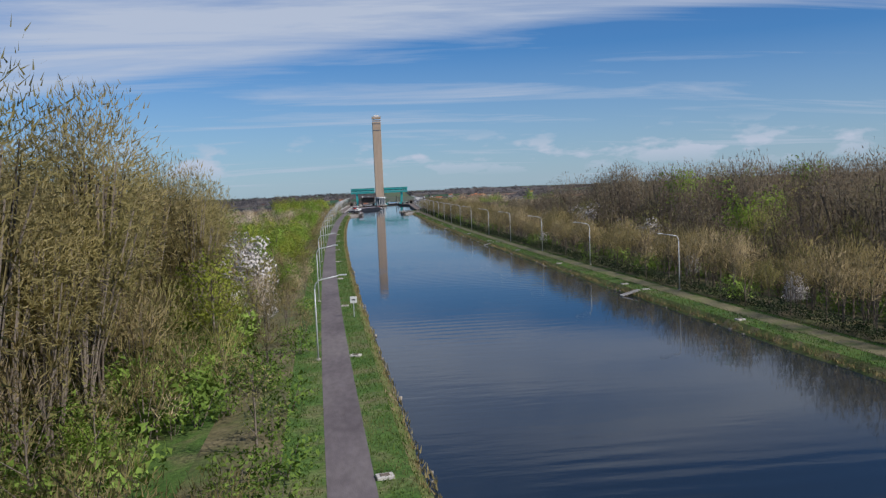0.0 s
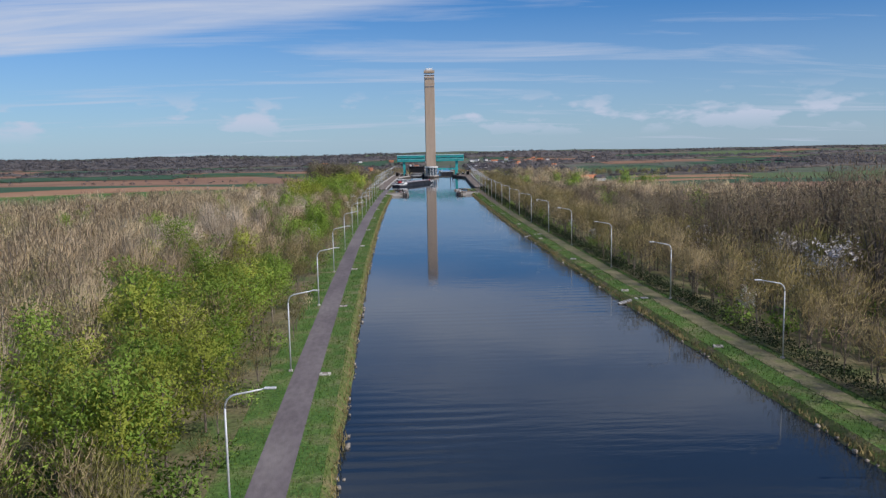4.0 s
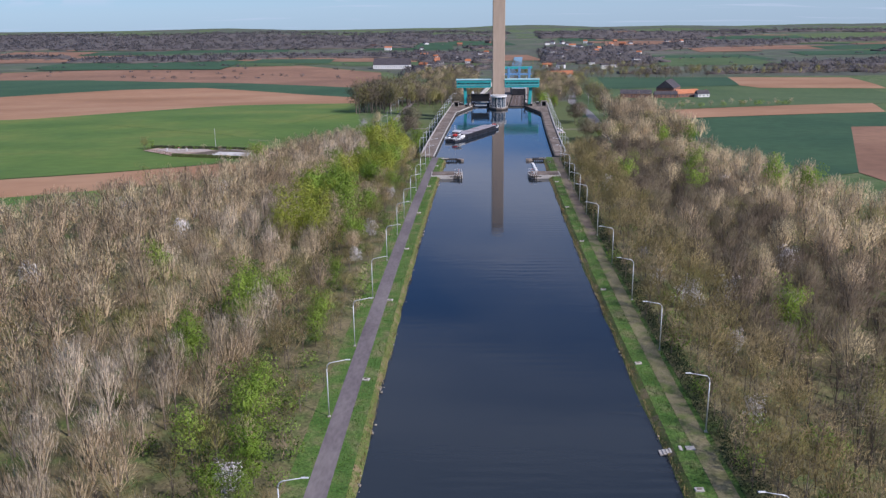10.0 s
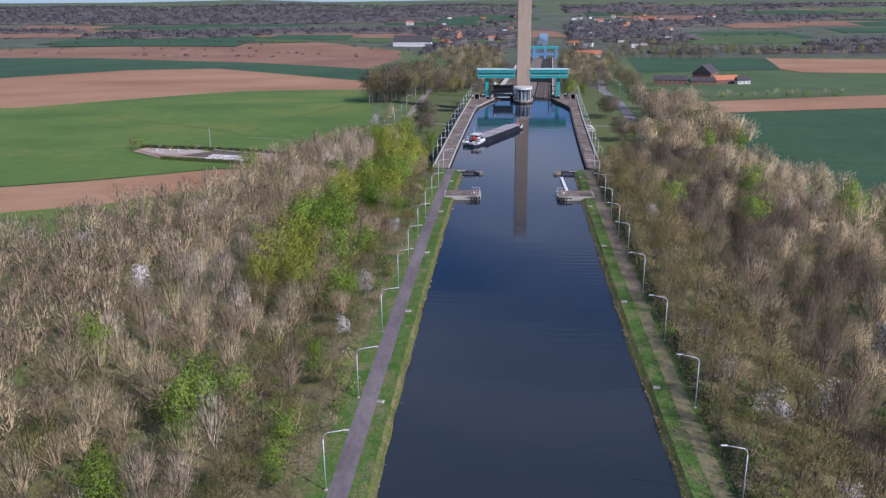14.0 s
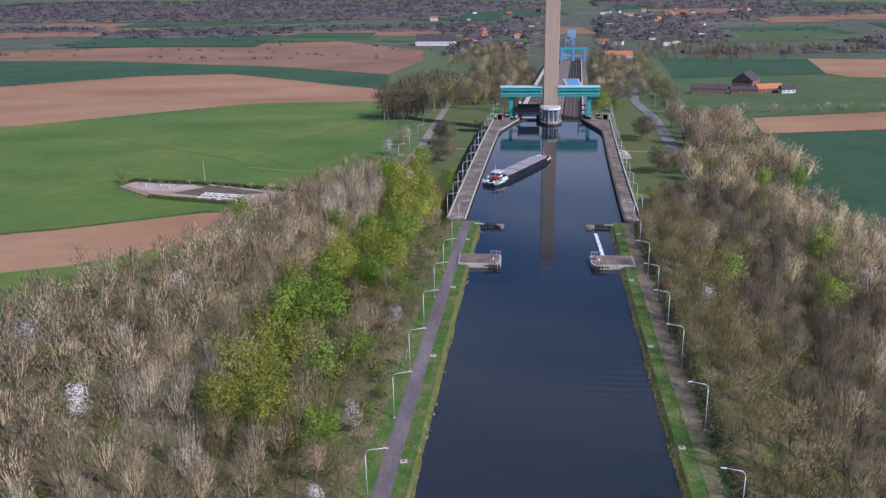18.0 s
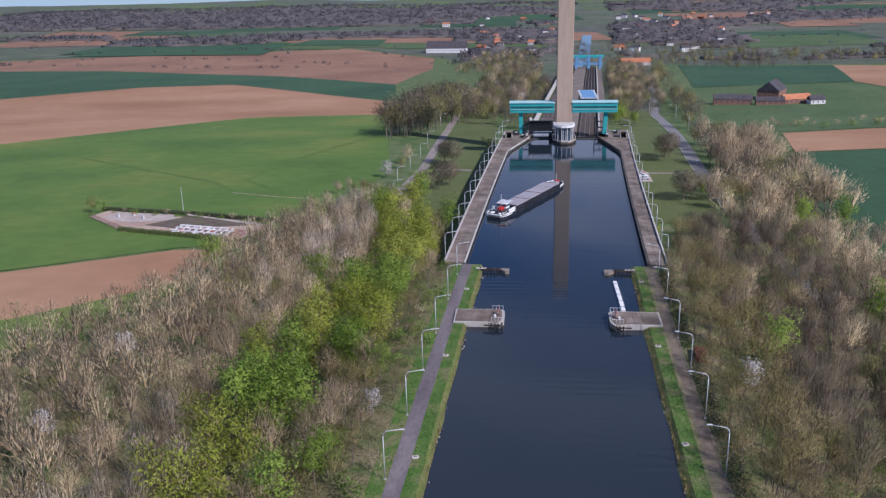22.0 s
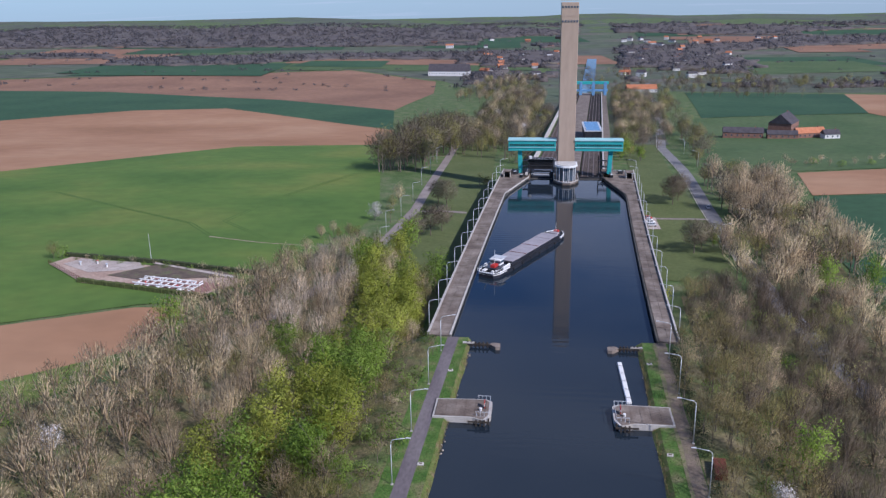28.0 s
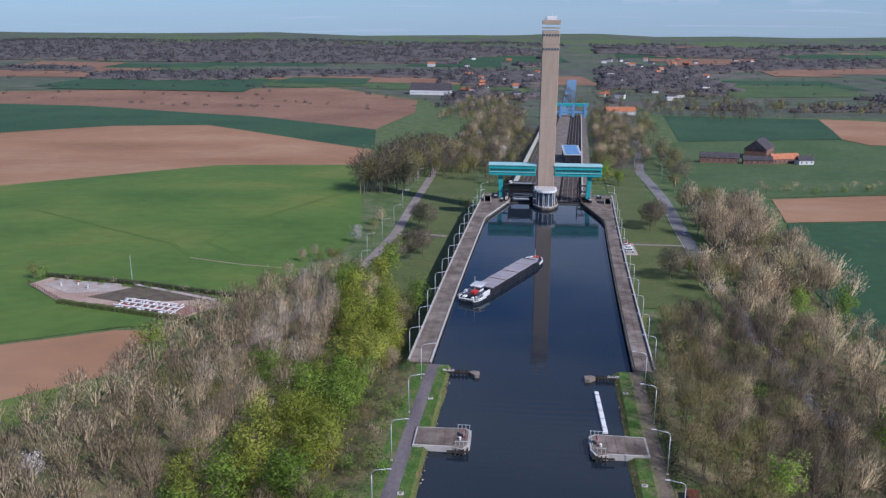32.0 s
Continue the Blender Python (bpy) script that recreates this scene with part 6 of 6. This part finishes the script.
for i in range(70):
    y = trng.uniform(1500, 2900)
    x = trng.uniform(-0.6 * y, 0.6 * y)
    if abs(x - cx(y)) < 150:
        continue
    w, d = trng.uniform(70, 220), trng.uniform(50, 120)
    k = trng.uniform(-30, 30)
    m, lb = FAR[trng.randrange(4)]
    drape("far_field", [(x - w, y - d + k), (x + w, y - d), (x + w * 0.9, y + d + k), (x - w * 0.9, y + d)], m, lb, lift=0.5 + i * 0.01, cell=60)


# ---------- buildings ----------
def house(x, y, w, d, h, roof, wall, rot=0.0, label="distant house"):
    q = empty("house", pose(x, y, ground_height(x, y) - 0.3, 0, 0, rot))
    part("wall", box((w, d, h), (0, 0, 0)), wall, q)
    rh = d * 0.42
    b = bmesh.new()
    vs = [b.verts.new(c) for c in ((-w / 2 - 0.4, -d / 2 - 0.4, h - 0.1), (w / 2 + 0.4, -d / 2 - 0.4, h - 0.1), (w / 2 + 0.4, d / 2 + 0.4, h - 0.1), (-w / 2 - 0.4, d / 2 + 0.4, h - 0.1), (-w / 2 - 0.4, 0, h + rh), (w / 2 + 0.4, 0, h + rh))]
    for f in ((0, 1, 5, 4), (2, 3, 4, 5), (0, 4, 3), (1, 2, 5), (3, 2, 1, 0)):
        b.faces.new([vs[k] for k in f])
    part("roof", b, roof, q)
    n = max(2, int(w / 4))
    for i in range(n):
        part("window", box((1.1, 0.15, 1.3), (-w / 2 + w * (i + 0.5) / n, -d / 2 - 0.03, h * 0.45)), "glass", q)
    part("chimney", box((0.7, 0.7, 1.8), (w * 0.3, 0, h + rh - 0.9)), "brick", q)
    return tagged(q, label, "house")


# farm
house(158, 735, 30, 9, 5, "slate", "brick", -8, "long brick farm barn with dark slate roof")
house(198, 770, 26, 18, 9, "slate", "brick", 62, "large brick farm barn with dark slate roof")
house(208, 735, 24, 9, 4.5, "tile", "brick", 18, "brick farmhouse with orange tile roof")
house(186, 728, 22, 7, 4, "slate", "brick", -5, "low brick stable with dark roof")
house(222, 728, 12, 8, 4, "slate", "render", 10, "small farm shed with dark roof")
# warehouse and village
house(126, 1165, 38, 13, 5, "tile", "render", 6, "long house with red tile roof beside the road")
house(-150, 1440, 66, 26, 8, "slate", "render", -4, "long white warehouse with dark roof")
for i in range(70):
    y = trng.uniform(1380, 2500)
    side = trng.choice((-1, 1))
    x = cx(y) + side * trng.uniform(50, 120 + 0.30 * (y - 1200))
    house(x, y, trng.uniform(9, 18), trng.uniform(7, 10), trng.uniform(4, 7), trng.choice(("tile", "slate", "slate")), trng.choice(("render", "brick", "render")), trng.uniform(-40, 40), "distant village house with pitched roof")


# ---------- gas compound in the wheat ----------
def compound():
    drape("compound_gravel", [(-194, 346), (-168, 324), (-118, 314), (-108, 332), (-150, 346), (-190, 356)], "soil_pale", "pinkish gravel yard in the wheat field", lift=0.5, category="yard", cell=10)
    drape("compound_slab", [(-188, 346), (-172, 336), (-152, 342), (-158, 350), (-184, 353)], "gravel", "pale concrete slab", lift=0.6, category="yard", cell=10)
    drape("compound_soil", [(-163, 333), (-146, 328), (-112, 336), (-122, 342), (-150, 347)], "bed", "dark bare soil bed", lift=0.66, category="yard", cell=10)
    drape("compound_pad", [(-152, 321.5), (-119, 315), (-113, 326), (-144, 331)], "brick_pad", "reddish gravel pad under pipes", lift=0.75, category="yard", cell=10)
    drape("compound_path", [(-152, 348.5), (-113, 333), (-112, 335), (-151, 350)], "gravel", "pale strip path", lift=0.8, category="path", cell=10)
    for line, mat_h in (([(-170, 325.5), (-112, 311)], "hedge_light"), ([(-193, 357.5), (-150, 350.5), (-104, 339)], "hedge")):
        h = bmesh.new()
        for (x0, y0), (x1, y1) in zip(line, line[1:]):
            n = max(2, int(math.hypot(x1 - x0, y1 - y0) / 1.0))
            ang = math.degrees(math.atan2(y1 - y0, x1 - x0))
            for i in range(n):
                x, y = x0 + (x1 - x0) * i / n, y0 + (y1 - y0) * i / n
                box((1.25, trng.uniform(1.3, 1.7), trng.uniform(1.75, 2.05)), (x, y, ground_height(x, y)), 0.22, (0, 0, ang + trng.uniform(-6, 6)), bm=h)
        tagged(finish("hedge", h, mat_h), "clipped dark green hedge round the yard", "hedge")
    f = empty("fence", pose(-194, 346, ground_height(-194, 346) + 0.4))
    for i in range(15):
        x, y = -194 + 25 * i / 14, 346 - 20.5 * i / 14
        dz = ground_height(x, y) - ground_height(-194, 346)
        part("post", box((0.14, 0.14, 1.9), (x + 194, y - 346, dz)), "rust", f)
    for z in (0.7, 1.3, 1.8):
        part("wire", tube([(0, 0, z), (25, -20.5, z)], [0.05, 0.05], 4), "rust", f)
    tagged(f, "reddish post and wire fence beside the yard", "fence")
    q = empty("pipework", pose(-133, 323, ground_height(-133, 323) + 0.7, 0, 0, -12))
    for i in range(9):
        part("pipe", tube([(-13 + i * 3.0, -3.5 - (i % 3), 0.7), (-13 + i * 3.0, 3.5, 0.7)], [0.22, 0.22], 7), "white", q)
    for yy in (-3.5, 0.4, 3.6):
        part("header", tube([(-14, yy, 1.1), (12 - abs(yy), yy, 1.1)], [0.27, 0.27], 7), "white", q)
    for i in range(8):
        part("valve", box((0.6, 0.6, 1.3), (-13 + i * 3.4, 2 - 4 * (i % 2), 0), 0.1), "red" if i % 4 == 1 else "galv", q)
    for i in range(3):
        part("cabinet", box((1.6, 1.2, 1.2), (-11 + i * 9, -5.2, 0), 0.1), "white", q)
    for i in range(5):
        x = -12 + 5.2 * i
        part("pipe_loop", tube([(x, -2.8, 0.1), (x, -2.8, 0.9), (x + 2.6, -2.8, 0.9), (x + 2.6, -2.8, 0.1)], [0.24] * 4, 7), "white", q)
        part("pipe_loop", tube([(x + 1, 3.0, 0.1), (x + 1, 3.0, 0.9), (x + 1, 5.0, 0.9), (x + 1, 5.0, 0.1)], [0.22] * 4, 7), "white", q)
    tagged(q, "white gas pipes and valves on a gravel yard", "pipework")
    for k, (x, y) in enumerate(((-180, 345), (-174, 347), (-168, 343))):
        v = empty("valve_post", pose(x, y, ground_height(x, y) + 0.6))
        part("post", tube([(0, 0, 0), (0, 0, 1.3)], [0.3, 0.3], 8), "white", v)
        part("wheel", tube([(0, 0, 1.3), (0, 0, 1.4)], [0.6, 0.6], 10), "red" if k == 1 else "galv", v)
        tagged(v, "white valve post on a concrete slab", "valve", group="valve posts")
    m = empty("mast", pose(-154, 352, ground_height(-154, 352)))
    part("pole", tube([(0, 0, 0), (0, 0, 12)], [0.14, 0.08], 6), "galv", m)
    part("foot", box((0.8, 0.8, 0.3), (0, 0, 0), 0.05), "concrete_pale", m)
    tagged(m, "thin grey steel mast", "mast")
    for k in range(14):
        single("bare_shrub" if k % 2 else "leaf_dark", -186 + 5.2 * k, 352.5 - 0.95 * k, 0.5 + 0.2 * (k % 3), k, "low scrub along the hedge of the yard")
    single("bud", -196, 353, 0.75, 1, "round olive bush at the corner of the yard")
    single("leaf_dark", -194, 355, 1.6, 2, "round olive bush at the corner of the yard")


compound()


for line in ([(-270, 480), (-215, 445), (-165, 415), (-140, 385)], [(-112, 540), (-140, 470), (-150, 420), (-120, 390)]):
    for k in (0, 2.2):
        ribbon("tractor_track", [(x + k, y) for x, y in line], 0.7, "wheat_track", "tractor wheel mark in the wheat", lift=0.3, category="track")
ribbon("field_margin", [(-146, 392), (-120, 384), (-92, 380)], 0.6, "soil_pale", "dry bare strip in the wheat", lift=0.31, category="track")


# ---------- cars, clutter ----------
def car(x, y, rot, paint, label):
    z = ground_height(x, y) + 0.45
    q = empty("car", pose(x, y, z, 0, 0, rot))
    part("body", box((4.3, 1.8, 0.75), (0, 0, 0.3), 0.15), paint, q)
    part("cabin", box((2.4, 1.6, 0.6), (-0.2, 0, 1.03), 0.1, taper=0.82), "glass", q, "dark car windows")
    part("roof", box((1.8, 1.3, 0.06), (-0.2, 0, 1.62), 0.02), paint, q)
    for sx in (-1.35, 1.35):
        for sy in (-0.85, 0.85):
            part("wheel", tube([(sx, sy - 0.1, 0.32), (sx, sy + 0.1, 0.32)], [0.32, 0.32], 10), "tyre", q)
    return tagged(q, label, "car")


car(50, 438, 10, "red", "red car parked on gravel")
car(50, 434, 8, "white", "white car parked on gravel")
car(50.5, 430, 12, "white", "white car parked on gravel")
car(50.5, 425, 8, "carpaint", "silver car parked on gravel")
car(82, 462, 85, "carpaint", "grey car on the road")
car(110, 870, 80, "white", "white van on the road")


def dumpster(x, y):
    q = empty("scrap_container", pose(x, y, 0.9, 0, 0, 84))
    part("body", box((6, 2.3, 1.5), (0, 0, 0.2), 0.08, taper=1.06), "rust", q, "rusty red steel side")
    part("skid", box((5.6, 0.3, 0.2), (0, 0.7, 0)), "black", q)
    part("skid", box((5.6, 0.3, 0.2), (0, -0.7, 0)), "black", q)
    for i in range(5):
        part("rib", box((0.15, 2.5, 1.4), (-2.5 + 1.25 * i, 0, 0.25)), "rust", q)
    return tagged(q, "rusty red scrap container beside the track", "container")


dumpster(cx(197) + 33.5, 197)


def steps(x, y, s):
    q = empty("bank_steps", pose(x, y, 0))
    for i in range(7):
        part("step", box((0.5, 1.4, 0.2), (s * (i * 0.5 - 1.5), 0, 0.05 + 0.13 * i), 0.02), "concrete_pale", q)
    part("slab", box((1.4, 1.2, 0.12), (s * 3.0, 0, 0.95), 0.02), "concrete_pale", q)
    return tagged(q, "small concrete steps down the grassy bank", "steps")


for i, y in enumerate(arange(-345, 240, 45)):
    b = empty("marker_slab", pose(cx(y) - 26.6 * wd(y), y, 0.9, 0, 0, trng.uniform(-20, 20)))
    part("slab", box((1.3, 1.0, 0.25), (0, 0, 0), 0.04), "concrete_pale", b)
    part("rim", box((0.7, 0.5, 0.06), (0, 0, 0.25), 0.02), "concrete", b)
    tagged(b, "small pale concrete slab in the grass verge", "slab", group="slabs on the verges")
    copy_thing(b, pose(cx(y + 8) + 25.4 * wd(y), y + 8, 0.9, 0, 0, trng.uniform(-20, 20)))
for y in (-256, -120, -10):
    steps(cx(y) + 24.2, y, 1)

sg = empty("channel_sign", pose(cx(-268) - 26.6, -268, 0.9))
part("pole", tube([(0, 0, 0), (0, 0, 2.6)], [0.06, 0.06], 6), "galv", sg)
part("plate", box((1.1, 0.06, 1.1), (0, 0, 2.3), 0.01), "white", sg, "white plate")
part("border", box((1.12, 0.05, 0.18), (0, 0.01, 2.3)), "red", sg)
part("border", box((1.12, 0.05, 0.18), (0, 0.01, 3.22)), "red", sg)
part("symbol", box((0.55, 0.02, 0.2), (0, -0.05, 2.75)), "black", sg)
tagged(sg, "white waterway sign with red edges on a pole", "sign")


# ---------- bank stones and reeds ----------
def bank_edge(side, n_stone, n_reed):
    org = []
    V, F, o = [], [], 0
    cube = np.array([(-1, -1, -1), (1, -1, -1), (1, 1, -1), (-1, 1, -1), (-1, -1, 1), (1, -1, 1), (1, 1, 1), (-1, 1, 1)], float) * 0.5
    tri = np.array([(0, 2, 1), (0, 3, 2), (4, 5, 6), (4, 6, 7), (0, 1, 5), (0, 5, 4), (1, 2, 6), (1, 6, 5), (2, 3, 7), (2, 7, 6), (3, 0, 4), (3, 4, 7)])
    for _ in range(n_stone):
        y = trng.uniform(-400, 255)
        if noise.noise((side, y * 0.07, 3)) < -0.02:
            continue
        u = side * (23.6 + trng.uniform(-0.7, 0.7)) * wd(y)
        s = trng.uniform(0.14, 0.42)
        v = cube * s * (1 + nrng.uniform(-0.3, 0.3, (8, 3)))
        V.append(v + (cx(y) + u, y, trng.uniform(-0.05, 0.2))); F.append(tri + o); o += 8
    st = new("bank_stones", from_arrays("bank_stones", np.vstack(V), np.vstack(F), ["stone"]))
    tagged(st, "rough pale stones along the water's edge", "stones", kind="stuff")
    n = n_reed
    y = nrng.uniform(-400, 255, n)
    clump = np.array([noise.noise((0, yy * 0.12, side)) for yy in y])
    u = side * (23.9 + nrng.uniform(-0.6, 1.0, n) - 0.5 * np.maximum(clump, 0)) * np.array([wd(v) for v in y])
    org = np.stack([np.array([cx(v) for v in y]) + u, y, np.full(n, 0.25)], 1)
    d = nrng.normal(size=(n, 3)) * 0.3; d[:, 2] = 1
    d /= np.linalg.norm(d, axis=1)[:, None]
    v, f = slivers(org, d, nrng.uniform(0.25, 0.75, n) * (1 + 1.2 * np.maximum(clump, 0)), np.full(n, 0.14))
    rd = new("reeds", from_arrays("reeds", v, f, ["reed"]))
    tagged(rd, "dry straw-coloured reeds along the bank", "reeds", kind="stuff")


def tufts(n, u0, u1, z, label, y0=-400, y1=258):
    y = y0 + (y1 - y0) * nrng.uniform(0, 1, n) ** 1.35
    u = nrng.uniform(u0, u1, n) * np.array([wd(v) for v in y])
    org = np.stack([np.array([cx(v) for v in y]) + u, y, np.full(n, z)], 1)
    d = unit(nrng.normal(size=(n, 3)) * 0.5 + np.array((0, 0, 1.0)))
    v, f = slivers(org, d, nrng.uniform(0.2, 0.55, n), np.full(n, 0.10))
    tagged(new("grass_tufts", from_arrays("grass_tufts", v, f, ["blade"])), label, "grass", kind="stuff")


tufts(22000, -27.2, -24.3, 0.85, "tufts of long green grass on the verge")
tufts(18000, -34.4, -30.8, 0.88, "tufts of long green grass beside the towpath")
tufts(24000, 24.3, 27.8, 0.85, "tufts of long green grass on the verge")
tufts(10000, 30.4, 32.2, 0.88, "tufts of long grass beside the dirt track")

# Low bushes added at the right wood's foot; their dark colour replaces shade.
V, F, o = [], [], 0
y = -400.0
while y < 256:
    for u in (32.2, 33.6):
        k = trng.uniform(0.45, 0.75)
        c = shrub(3.4 * k, 2.2 * k, 90, 0.30)[1]
        x = cx(y) + (u + trng.uniform(-0.4, 0.4)) * wd(y)
        if math.hypot(x - cx(197) - 33.5, y - 197) > 4.5:
            V.append(c[0] + (x, y, ground_height(x, y))); F.append(c[1] + o); o += len(c[0])
    y += trng.uniform(1.6, 2.6)
tagged(new("brambles", from_arrays("brambles", np.vstack(V), np.vstack(F), ["shade_bush"])), "dark green bushes at the wood edge, darkened for shade", "brambles", kind="stuff")

bank_edge(-1, 520, 9000)
bank_edge(1, 320, 16000)

drape("glade_grass", [(-54, -372), (-36, -372), (-36, -296), (-46, -300), (-52, -320)], "verge", "bright green grass of a glade beside the towpath", lift=0.16, category="grass", cell=4)
ribbon("foot_path", [(-49, -352), (-46, -334), (-42, -318), (-40, -306)], 1.0, "dirt", "narrow trodden earth path in the grass", lift=0.22, category="path")
